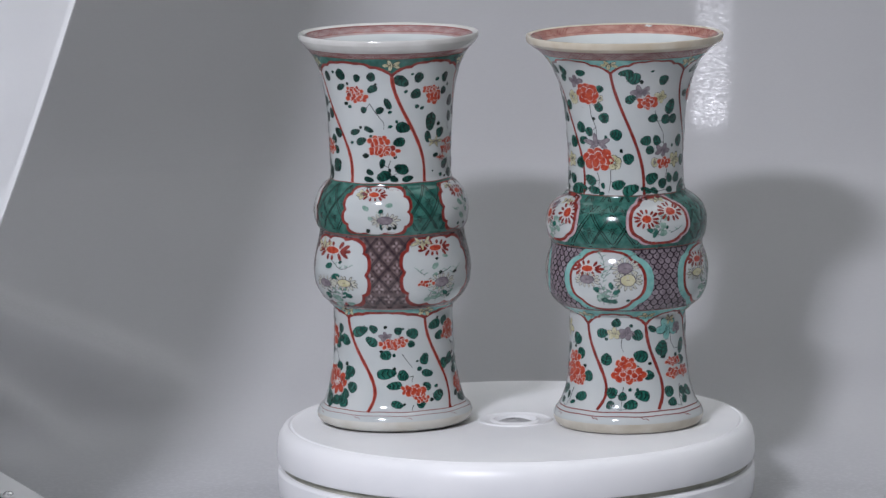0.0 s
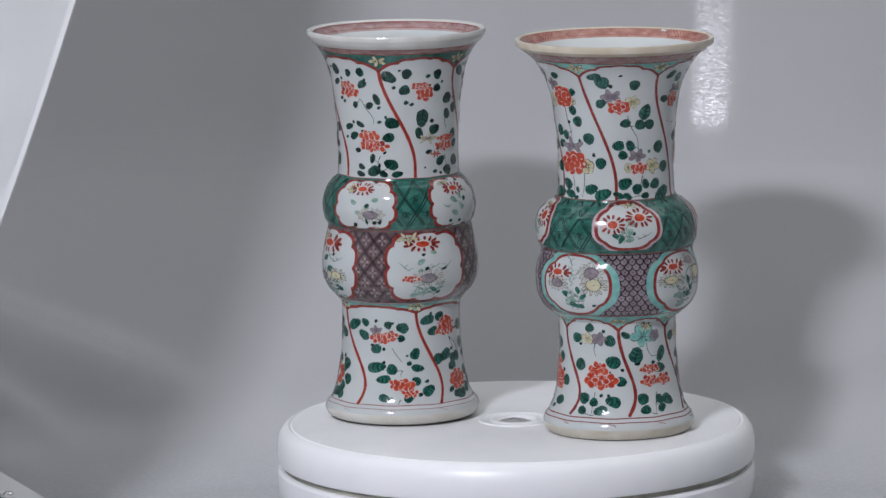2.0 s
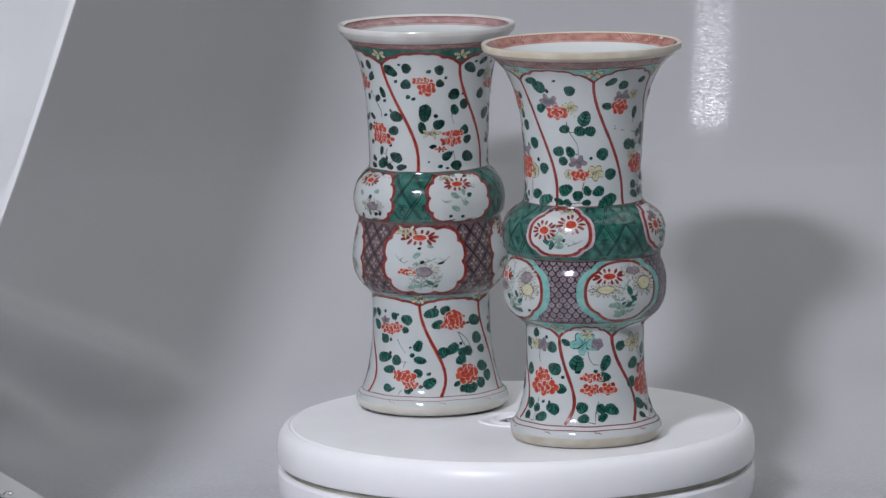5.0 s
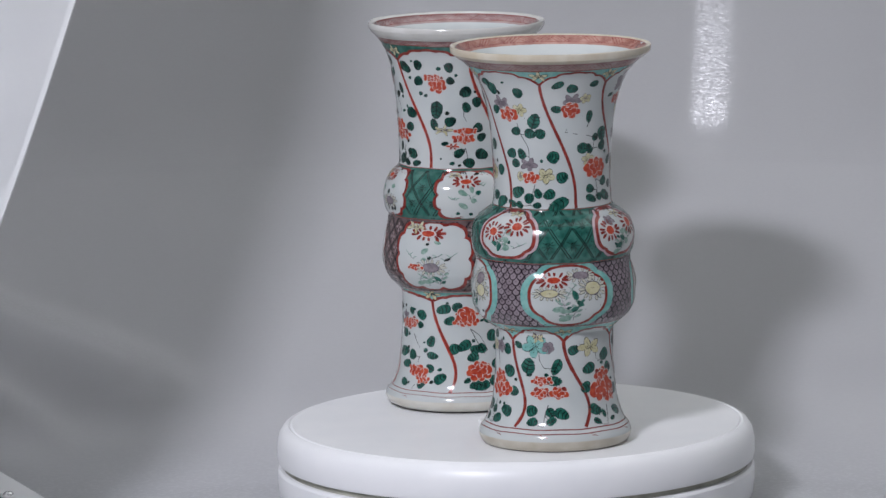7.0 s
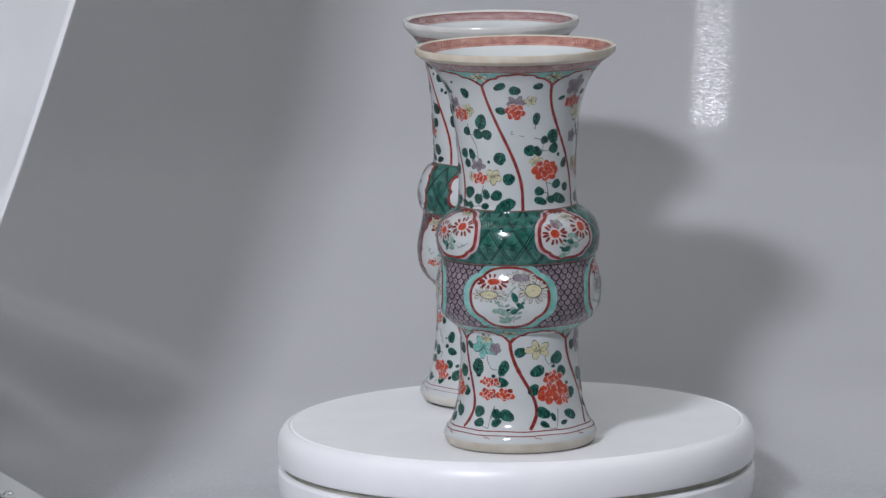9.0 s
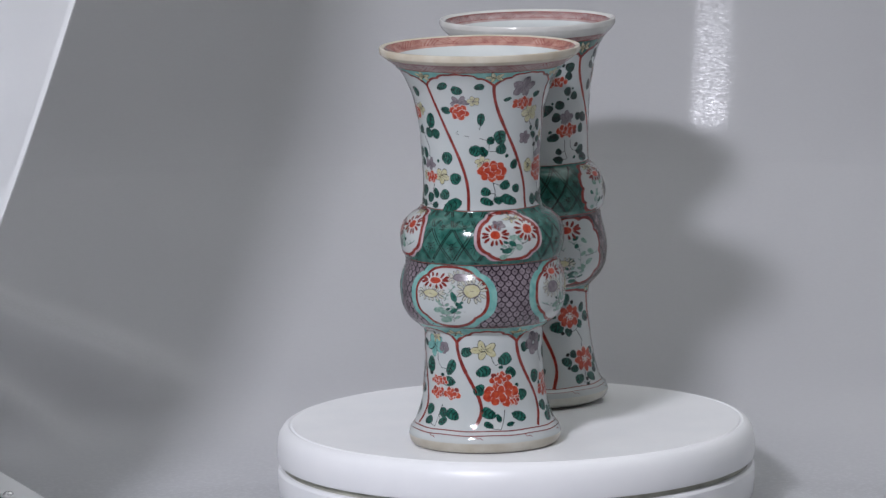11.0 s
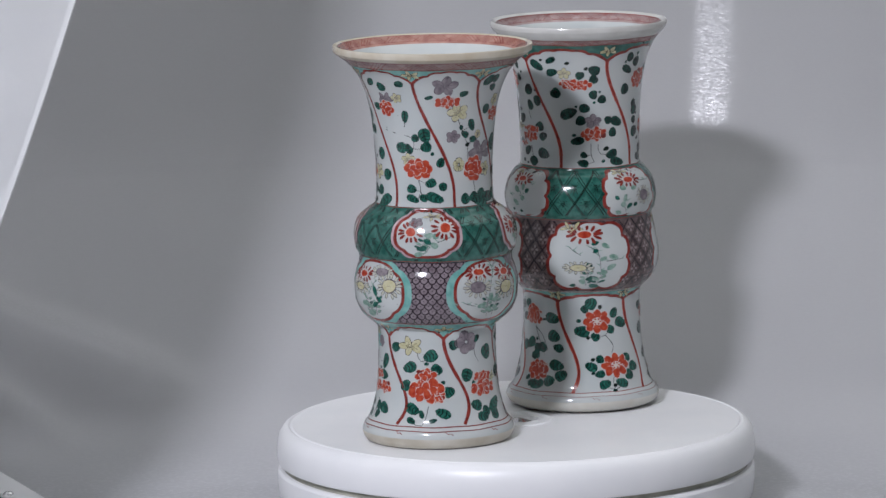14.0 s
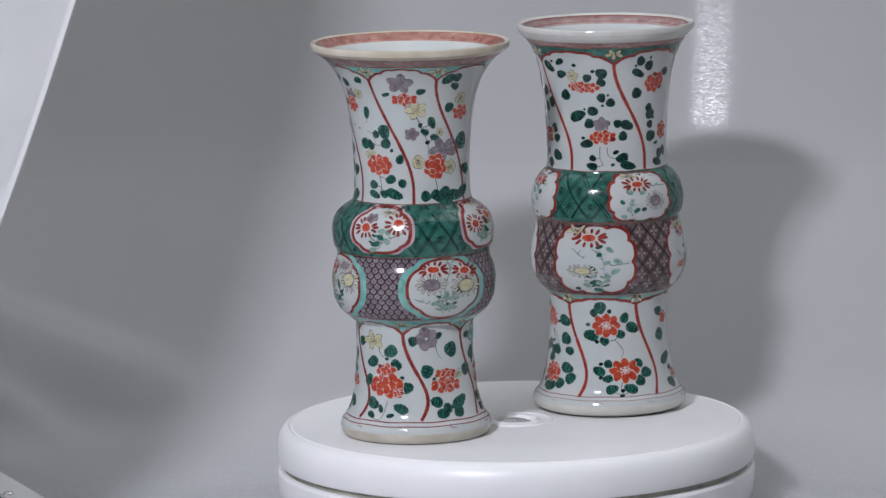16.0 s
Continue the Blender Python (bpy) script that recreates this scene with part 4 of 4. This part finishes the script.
# upper of vase a
SPRAY_A_UPPER_53 = [('L', 352, 220.2, 9.9, 5.5), ('L', 6, 223.8, 7, 3.5), ('d', 357, 223.8, 2.8, 1.7), ('L', 6, 215.9, 7, 4.5), ('d', 20, 222, 3.5, 2.4), ('y', 17, 215.3, 7.3, 5.5), ('L', 31, 214.1, 5.1, 4.5), ('d', 36, 218.3, 2.8, 2.4), ('L', 43, 217.1, 6.9, 5.9), ('L', 43, 211.1, 5.2, 5.2), ('R', 20, 209.2, 10.2, 4.8), ('R', 28, 208, 17.7, 6.9), ('L', 8, 202.6, 6.3, 6.2), ('L', 43, 201.4, 4.9, 5.2), ('L', 51, 198.3, 5.2, 4.8), ('d', 49, 203.2, 1.7, 1.7), ('d', 44, 196.5, 2.1, 1.7), ('d', 27, 194.1, 1.9, 1.7), ('L', 20, 189.8, 10.2, 6.2), ('L', 35, 192.9, 6.4, 5.2), ('L', 31, 185, 5.8, 5.5), ('G', 43, 184.4, 9, 7.6)]
SPRAY_A_UPPER_53 += [('R', 44, 176.5, 15.3, 8.3), ('L', 58, 185, 4.6, 4.5), ('L', 67, 183.8, 8.1, 5.5), ('L', 63, 177.1, 5, 5.5), ('L', 28, 172.3, 8.1, 4.8), ('d', 25, 175.9, 3, 2.1), ('S', 41, 170.4, 41, 163.2, 44, 158.9), ('S', 48, 169.8, 50, 163.8), ('L', 34, 163.2, 3.9, 3.5), ('d', 56, 166.8, 4.2, 2.8), ('L', 62, 163.2, 7.8, 5.2), ('L', 68, 158.3, 9.6, 3.5), ('L', 33, 157.7, 6.4, 4.2), ('d', 53, 158.9, 2.8, 2.1)]
# upper of vase a
SPRAY_A_UPPER_125 = [('L', 77, 224.4, 5.1, 6.2), ('d', 86, 226.2, 2.2, 2.4), ('L', 86, 220.8, 5.7, 6.2), ('L', 76, 216.5, 8.6, 3.5), ('d', 73, 221.4, 1.9, 2.1), ('L', 108, 215.9, 6.8, 4.8), ('R', 95, 209.9, 15.1, 11.8), ('L', 76, 203.8, 6.3, 6.2), ('L', 92, 189.8, 6.7, 5.5), ('L', 90, 194.1, 4.6, 4.8), ('d', 96, 187.4, 2.6, 2.1), ('L', 92, 183.2, 4.3, 4.5), ('L', 94, 175.9, 7.4, 7.6), ('R', 111, 178.3, 10.5, 10.4), ('d', 101, 171, 4, 2.1), ('L', 107, 163.8, 5.4, 9), ('L', 115, 165, 4.9, 6.9), ('L', 104, 158.9, 8.6, 4.2)]
# lower of vase a
SPRAY_A_LOWER_299 = [('L', 236, 61.9, 11.4, 5.2), ('L', 250, 63.7, 5.5, 4.2), ('d', 262, 64.9, 2.4, 2.1), ('L', 274, 62.5, 4.5, 4.2), ('d', 279, 63.7, 1.8, 1.7), ('L', 288, 60.7, 7.3, 5.9), ('L', 248, 55.8, 8.1, 5.2), ('G', 262, 58.8, 7, 4.2), ('R', 268, 54, 15.2, 6.9), ('R', 277, 55.8, 8.4, 5.5), ('L', 287, 54, 4, 3.8), ('d', 258, 49.7, 2.8, 1.7), ('L', 262, 47.3, 6.6, 5.2), ('d', 270, 47.3, 2.1, 2.4), ('S', 278, 47.9, 282, 43.7, 287, 39.4), ('L', 300, 44.3, 5.3, 6.9), ('d', 292, 43.1, 1.9, 1.4), ('d', 294, 38.2, 3.4, 3.1), ('d', 270, 38.8, 2.4, 2.4), ('L', 263, 35.8, 11.8, 4.5), ('L', 278, 34.6, 6.3, 6.9), ('L', 302, 35.2, 7.4, 4.2)]
SPRAY_A_LOWER_299 += [('L', 270, 28.5, 9, 4.2), ('S', 288, 34, 286, 30.3), ('R', 282, 25.5, 9.2, 6.2), ('R', 289, 24.3, 12.6, 8.3), ('R', 294, 20, 10, 5.5), ('L', 300, 27.3, 5.7, 4.5), ('d', 310, 26.7, 3.3, 2.1), ('L', 311, 21.2, 8.4, 5.9), ('d', 303, 18.8, 3.4, 2.4), ('L', 272, 13.9, 6.9, 4.5), ('L', 293, 14.6, 6.1, 4.5), ('S', 286, 16.4, 284, 13.3), ('d', 278, 17, 2.1, 1.7), ('L', 205, 56.4, 9.3, 4.8), ('L', 209, 38.2, 6.8, 5.5), ('L', 225, 36.4, 7.6, 6.2), ('R', 199, 31.5, 14.8, 12.5), ('L', 216, 29.7, 8.1, 5.5), ('d', 220, 40.6, 3.1, 2.8), ('L', 200, 14.6, 13.2, 5.5), ('L', 220, 15.8, 10.4, 5.9), ('d', 198, 55.2, 4.9, 3.5)]
# lower of vase a
SPRAY_A_LOWER_6 = [('L', 313, 64.9, 9.4, 5.5), ('d', 317, 69.1, 2.1, 1.7), ('L', 327, 66.7, 6.2, 5.2), ('R', 336, 62.5, 13.9, 4.2), ('R', 335, 57, 16, 5.5), ('L', 319, 57.6, 7, 5.2), ('d', 351, 57.6, 3.7, 1.7), ('S', 340, 52.2, 349, 47.3, 356, 38.2), ('L', 333, 41.8, 9, 5.9), ('L', 350, 40, 5.2, 5.9), ('d', 342, 44.9, 2.5, 2.4), ('L', 341, 34.6, 7.1, 5.5), ('R', 349, 27.9, 11, 6.9), ('d', 338, 25.5, 3.2, 3.1), ('L', 335, 20, 4.5, 2.8), ('L', 341, 17, 6.4, 4.8), ('L', 348, 16.4, 5.1, 4.5), ('S', 352, 24.3, 350, 17.6), ('d', 345, 20.6, 3.2, 2.8)]
# lower of vase a
SPRAY_A_LOWER_75 = [('L', 39, 68.5, 7, 6.9), ('L', 33, 64.9, 4.3, 4.8), ('d', 48, 66.1, 2.8, 2.8), ('d', 27, 57.6, 3.3, 2.4), ('F', 45, 57, 18, 13.8), ('L', 63, 61.9, 5, 5.9), ('L', 71, 55.2, 8.2, 6.2), ('L', 58, 51.6, 6.3, 4.8), ('L', 30, 50.9, 9.5, 6.6), ('d', 36, 46.7, 2.8, 2.4), ('L', 43, 47.3, 5.6, 4.8), ('S', 53, 47.9, 58, 44.3, 61, 40.6, 59, 36.4), ('L', 47, 32.8, 5.5, 4.5), ('d', 40, 32.8, 2.8, 2.4), ('L', 38, 28.5, 7.7, 5.2), ('F', 62, 28.5, 19.9, 13.8), ('L', 75, 32.8, 6.2, 4.8), ('L', 83, 26.7, 7.1, 5.9), ('L', 76, 21.8, 6.3, 6.2), ('L', 46, 23.7, 5.9, 4.2), ('d', 40, 24.3, 2.8, 2.1), ('S', 59, 21.2, 59, 13.9)]
SPRAY_A_LOWER_75 += [('L', 50, 16.4, 7.6, 5.2), ('L', 66, 16.4, 8.7, 5.5), ('d', 59, 16.4, 2.8, 2.8), ('d', 58, 13.3, 3.5, 2.1)]
# lower of vase a
SPRAY_A_LOWER_150 = [('L', 104, 63.7, 7.3, 5.5), ('R', 113, 59.4, 8, 7.6), ('L', 105, 49.1, 7.5, 7.6), ('L', 112, 33.4, 11.1, 7.6), ('d', 117, 26.7, 4.9, 3.5), ('R', 123, 22.4, 6.6, 6.9), ('L', 115, 15.8, 9.9, 6.9), ('L', 360, 58.8, 9.4, 6.2), ('L', 2, 47.3, 8, 6.9), ('L', 7, 40, 6.5, 4.8), ('L', 344, 39.4, 6.4, 5.5), ('L', 324, 40, 6.6, 6.2), ('R', 335, 60.7, 11.5, 11.8), ('S', 339, 52.8, 347, 42.5, 353, 35.8), ('R', 346, 25.5, 15, 11.8), ('L', 6, 29.1, 9.4, 6.2), ('L', 11, 23, 7.8, 6.2), ('L', 0, 19.4, 7.2, 6.9), ('L', 347, 14.6, 11.4, 4.2)]
# cart2 of vase b
SPRAY_B_CART2_252 = [('C', 238, 103.4, 16.8, 7.6), ('K', 238, 96.8, 13.6, 7.6), ('K', 266, 104, 13.2, 9.7), ('Y', 268, 96.8, 13.8, 10.4), ('S', 244, 115.4, 249, 110, 251, 103.4, 249, 98.6), ('S', 276, 113, 262, 108.8, 254, 102.2, 250, 95), ('S', 248, 95, 252, 87.7, 254, 81.1), ('L', 245, 90.8, 4.5, 2.8), ('L', 248, 86.5, 5.2, 2.8), ('L', 256, 93.2, 2.8, 4.8), ('L', 260, 89.5, 4.9, 2.8), ('L', 252, 84.1, 6.5, 2.8), ('L', 257, 83.5, 5.7, 2.8), ('d', 268, 84.1, 2.8, 1.7)]
# cart2 of vase b
SPRAY_B_CART2_340 = [('C', 329, 105.8, 16.6, 7.6), ('Y', 326, 98, 15.9, 6.9), ('Y', 357, 100.4, 14.9, 11.8), ('K', 349, 108.2, 13.9, 6.9), ('S', 345, 103.4, 340, 98.6, 337, 93.8), ('L', 344, 96.8, 3.6, 6.2), ('L', 348, 91.4, 5.1, 2.8), ('L', 332, 88.3, 6.2, 2.8), ('L', 337, 87.1, 4.9, 2.8), ('L', 344, 88.3, 5, 2.8), ('L', 332, 93.8, 3.5, 2.4), ('L', 337, 82.3, 7.7, 2.1), ('S', 3, 89.5, 352, 87.7)]
# cart2 of vase b
SPRAY_B_CART2_73 = [('C', 64, 108.2, 15.8, 8.3), ('K', 62, 99.2, 15, 9.7), ('C', 89, 106.4, 15.5, 8.3), ('Y', 89, 97.4, 17.3, 11.1), ('S', 74, 114.8, 77, 108.8, 74, 102.8), ('S', 82, 114.2, 77, 107.6), ('S', 74, 102.8, 71, 92.6, 69, 84.1), ('S', 51, 90.2, 60, 87.7), ('L', 73, 92.6, 3.8, 4.2), ('L', 77, 90.8, 4.7, 2.8), ('L', 83, 94.4, 4.2, 2.8), ('L', 65, 87.7, 5.8, 2.8), ('L', 71, 85.3, 4.5, 3.5), ('L', 77, 85.9, 4.7, 2.8)]
# cart1 of vase b
SPRAY_B_CART1_294 = [('C', 282, 134, 12.8, 9.7), ('C', 302, 137.6, 14.2, 10.4), ('y', 296, 144.2, 8.6, 3.5), ('L', 296, 134.6, 3.9, 4.2), ('L', 294, 129.8, 4.6, 3.5), ('S', 294, 135.8, 290, 129.2, 284, 125.6), ('L', 284, 127.4, 4.3, 2.8), ('L', 288, 125, 2.9, 5.5), ('L', 294, 125, 5.4, 3.5), ('d', 297, 128.6, 2.4, 2.1), ('S', 300, 125, 309, 128)]
# cart1 of vase b
SPRAY_B_CART1_24 = [('C', 14, 134, 13.4, 10.4), ('G', 17, 139.4, 7.3, 5.5), ('C', 39, 136.4, 13.3, 11.8), ('y', 30, 142.4, 10.2, 2.8), ('L', 27, 132.2, 5.2, 2.8), ('L', 26, 128.6, 5.2, 2.8), ('L', 32, 131.6, 3.6, 3.5), ('S', 27, 132.8, 28, 126.2, 23, 120.8), ('L', 22, 124.4, 6.2, 2.8), ('L', 31, 126.2, 4.4, 3.5), ('S', 33, 128, 42, 131), ('L', 20, 120.8, 5.5, 2.4)]
# cart1 of vase a
SPRAY_A_CART1_258 = [('C', 256, 148.6, 13.5, 6.9), ('y', 246, 148.6, 6.7, 4.8), ('L', 250, 140.7, 4.7, 2.8), ('L', 268, 142.5, 4.5, 2.8), ('d', 262, 138.9, 3.5, 2.8), ('K', 265, 133.4, 13.9, 6.9), ('L', 254, 134.6, 2.9, 2.4), ('d', 262, 129.2, 2.1, 4.2), ('d', 268, 128.6, 3.5, 2.8), ('d', 252, 126.8, 2.9, 2.8), ('S', 261, 137.7, 264, 134.6), ('d', 272, 129.2, 2.8, 3.5)]
# cart1 of vase a
SPRAY_A_CART1_338 = [('C', 336, 147.4, 14.6, 6.9), ('y', 327, 151, 6.9, 2.8), ('d', 346, 151.6, 3.6, 2.1), ('S', 346, 146.2, 350, 144.4), ('L', 333, 140.7, 6.2, 2.4), ('L', 340, 142.5, 2.8, 4.2), ('L', 345, 140.7, 3.6, 2.8), ('L', 341, 135.9, 3.5, 2.8), ('S', 338, 139.5, 342, 134), ('L', 333, 132.8, 6.2, 3.1), ('S', 324, 137.1, 328, 136.5), ('d', 339, 127.4, 2.8, 2.1), ('d', 329, 128, 2.8, 2.1)]
# cart1 of vase a
SPRAY_A_CART1_75 = [('C', 72, 146.8, 15.9, 7.6), ('y', 66, 151.6, 10.2, 3.5), ('S', 83, 145.6, 98, 145), ('K', 86, 136.5, 11.3, 9), ('L', 65, 142.5, 4.7, 3.5), ('L', 76, 141.9, 5.1, 2.8), ('L', 59, 136.5, 3.5, 2.4), ('L', 66, 135.9, 2.9, 4.8), ('L', 70, 131, 4.5, 2.8), ('L', 64, 132.2, 3.6, 3.5), ('S', 68, 138.3, 67, 126.8), ('L', 60, 127.4, 4.2, 2.4), ('d', 76, 131.6, 3.9, 2.8)]
# cart2 of vase a
SPRAY_A_CART2_308 = [('C', 305, 114.6, 18.9, 7.6), ('y', 294, 118.3, 13.6, 3.5), ('d', 305, 108, 2.7, 1.7), ('L', 303, 103.7, 5.4, 3.1), ('L', 313, 109.2, 4.3, 2.1), ('S', 288, 102.5, 294, 98.3), ('L', 302, 98.3, 3.9, 2.4), ('d', 307, 99.5, 3, 2.1), ('S', 307, 98.9, 316, 101.3), ('S', 318, 97.6, 326, 101.9), ('k', 321, 98.9, 4.2, 1.7), ('R', 295, 93.4, 10.9, 4.2), ('K', 308, 93.4, 15.6, 8.3), ('S', 300, 88.6, 299, 81.3), ('L', 298, 83.1, 5.7, 2.8), ('L', 305, 84.3, 6.1, 2.4), ('L', 313, 86.1, 5.1, 2.4), ('d', 317, 83.7, 2.8, 1.7)]
# cart2 of vase a
SPRAY_A_CART2_36 = [('C', 33, 114, 18.6, 9), ('y', 23, 118.3, 13, 3.5), ('k', 26, 121.3, 7.5, 1.7), ('S', 21, 106.7, 30, 101.3), ('S', 36, 106.7, 43, 102.5, 45, 89.8), ('L', 41, 108.6, 4.9, 2.1), ('L', 49, 106.7, 5.5, 2.4), ('L', 41, 103.7, 3.5, 2.8), ('L', 47, 98.9, 4.5, 2.4), ('L', 55, 99.5, 6.3, 2.1), ('S', 49, 97, 63, 98.3), ('Y', 28, 93.4, 15.5, 6.2), ('L', 36, 95.2, 4.2, 2.4), ('L', 53, 93.4, 6.2, 2.8), ('L', 47, 89.8, 3.5, 4.2), ('L', 36, 86.1, 4.3, 2.8), ('L', 41, 86.1, 4.9, 2.4), ('L', 31, 84.3, 3.6, 4.2), ('L', 23, 81.9, 3.8, 2.4), ('L', 40, 81.3, 6.3, 1.7)]
# cart2 of vase a
SPRAY_A_CART2_221 = [('C', 218, 112.8, 25.3, 9), ('y', 206, 115.2, 15, 4.8), ('d', 228, 106.1, 3.2, 2.1), ('S', 219, 106.7, 229, 101.9, 238, 104.3), ('L', 216, 103.1, 6.8, 2.8), ('L', 224, 97, 7.8, 2.4), ('K', 212, 92.2, 16.1, 6.9), ('Y', 232, 93.4, 15.5, 6.9), ('L', 212, 84.3, 6.3, 4.8), ('L', 222, 83.1, 8.1, 2.8), ('L', 235, 85.5, 5, 3.5), ('L', 220, 78.8, 8.4, 2.1), ('L', 234, 80.1, 5.9, 2.1), ('S', 224, 89.2, 220, 81.3)]

# first vase: brown and green bands
panels(vase_a, [272, 341, 54, 125, 197], [303, 12, 86, 159, 231], .2228, .2310, .1553, .2336, 2.2, GREEN, RED, True)
panels(vase_a, [222, 301.6, 6, 75, 150], [248, 320, 22, 89, 170], .0702, .0742, .0125, .0762, 2.2, TEAL, RED, True, 6.0)
trellis(vase_a, .1240, .1535, 21, 1.5, DEEP, "star")
trellis(vase_a, .0775, .1222, 27, 3.4, UMBER, "cross", BROWN_PALE)
EDGE_A = [(RED, 2.6, 2.0), (PORCELAIN, 0.0, 0.0)]
for z, spot, tall, half, sprays in ((.1390, (258, 338, 75, 170), 14.4, 25.5, (SPRAY_A_CART1_258, SPRAY_A_CART1_338, SPRAY_A_CART1_75, SPRAY_A_CART1_258)),
                                    (.1000, (221, 308, 36.5, 130), 21.0, 30.5, (SPRAY_A_CART2_221, SPRAY_A_CART2_308, SPRAY_A_CART2_36, SPRAY_A_CART2_308))):
    for phi, s, home in zip(spot, sprays, (*spot[:3], spot[0] if tall < 20 else spot[1])):
        c = cartouche(vase_a, phi, z, half, tall, EDGE_A, 10, 0.10, 14.6 if tall < 20 else 21.6, 3.4)
        spray(vase_a, s, c, phi - home, pale=True)
        if tall > 20:
            sprig(vase_a, phi - 3, z - 0.0185, 0.014, 4, c, 5.0)
            sprig(vase_a, phi + 6, z - 0.0180, 0.010, 3, c, 8.0)
for s, shift in ((SPRAY_A_UPPER_269, 0), (SPRAY_A_UPPER_341, 0), (SPRAY_A_UPPER_53, 0), (SPRAY_A_UPPER_125, 0), (SPRAY_A_UPPER_341, -144),
                 (SPRAY_A_LOWER_299, 0), (SPRAY_A_LOWER_6, 0), (SPRAY_A_LOWER_75, 0), (SPRAY_A_LOWER_150, 0), (SPRAY_A_LOWER_75, 146)):
    spray(vase_a, s, vase_a.root, shift, plain=True)
hatching(vase_a, .2340, .2368, 34, WINE, False)
hatching(vase_a, .2370, .2416, 34, WINE, True, 0.34)
for z, w, m in ((.2336, 0.4, WINE), (.1549, 0.4, WINE), (.1232, 0.45, WINE), (.0766, 0.4, WINE), (.0127, 0.5, WINE)):
    ring(vase_a, z, w, m)
ring(vase_a, .0106, 0.32, WINE, hooks=9)

# second vase: lilac and green bands
panels(vase_b, [256, 320, 15.5, 70, 131, 192], [285, 352, 51, 109, 165, 222], .2240, .2318, .1475, .2328, 1.9, TEAL, RED, True)
panels(vase_b, [225.5, 285.5, 338, 38, 100, 163], [240, 293.5, 355, 54, 112, 176], .0665, .0742, .0140, .0762, 2.1, TEAL, RED, True, 8.0)
trellis(vase_b, .1165, .1465, 21, 1.4, DEEP, "star")
scales(vase_b, .0770, .1150, 62, 12, UMBER)
EDGE_B1 = [(LILAC_EDGE, 4.6, 3.0), (RED, 2.6, 1.8), (PORCELAIN, 0.0, 0.0)]
EDGE_B2 = [(TEAL, 7.5, 4.0), (RED, 2.3, 1.6), (PORCELAIN, 0.0, 0.0)]
for phi, s, home in ((293, SPRAY_B_CART1_294, 293), (25, SPRAY_B_CART1_24, 25), (112, SPRAY_B_CART1_294, 293), (204, SPRAY_B_CART1_24, 25)):
    c = cartouche(vase_b, phi, .1325, 21.5, 12.6, EDGE_B1, 4, 0.09, 14.2, 2.6)
    spray(vase_b, s, c, phi - home, pale=True)
    sprig(vase_b, phi - 3, .1232, 0.008, 3, c, 4.0)
for phi, s, home in ((252, SPRAY_B_CART2_252, 252), (340, SPRAY_B_CART2_340, 340), (73, SPRAY_B_CART2_73, 73), (162, SPRAY_B_CART2_252, 252)):
    c = cartouche(vase_b, phi, .0962, 27.0, 17.4, EDGE_B2, 4, 0.08, 19.0, 2.3)
    spray(vase_b, s, c, phi - home, pale=True)
    sprig(vase_b, phi - 2, .0812, 0.013, 4, c, -3.0)
    sprig(vase_b, phi + 3, .0812, 0.015, 4, c, 9.0)
for s, shift in ((SPRAY_B_UPPER_254, 0), (SPRAY_B_UPPER_316, 0), (SPRAY_B_UPPER_15, 0), (SPRAY_B_UPPER_70, 0), (SPRAY_B_UPPER_130, 0), (SPRAY_B_UPPER_316, -123),
                 (SPRAY_B_LOWER_285, 0), (SPRAY_B_LOWER_341, 0), (SPRAY_B_LOWER_38, 0), (SPRAY_B_LOWER_100, 0), (SPRAY_B_LOWER_38, -176), (SPRAY_B_LOWER_341, -182)):
    spray(vase_b, s, vase_b.root, shift)
hatching(vase_b, .2330, .2372, 30, WINE, False, 0.26)
hatching(vase_b, .2360, .2396, 34, WINE, True, 0.36)
for z, w, m in ((.2328, 0.45, WINE), (.1471, 0.4, WINE), (.1158, 0.45, WINE), (.0768, 0.4, WINE), (.0130, 0.7, RED)):
    ring(vase_b, z, w, m)
ring(vase_b, .0106, 0.6, RED, hooks=9)

# a worn chip on the inner rim
chip = Paint(vase_b, True)
chip.patch(72, .2390, oval(5, 1.6, 14, 0.1, 0.3), PORCELAIN, 0.12)
chip.done("worn_spot", vase_b.root, "bare white worn spot")


def motions():
    times = [0.5 * i for i in range(33)]
    walk(plate, [(t, pose(0, 0, 0, 0, 0, math.degrees(turn(t)))) for t in times])
    for vase, r, a in ((vase_a, 0.0758, 3.0736), (vase_b, 0.0717, -0.1882)):
        walk(vase.root, [(t, pose(r * math.cos(a + turn(t)), r * math.sin(a + turn(t)), 0.0007, 0, 0, math.degrees(turn(t)))) for t in times])


motions()
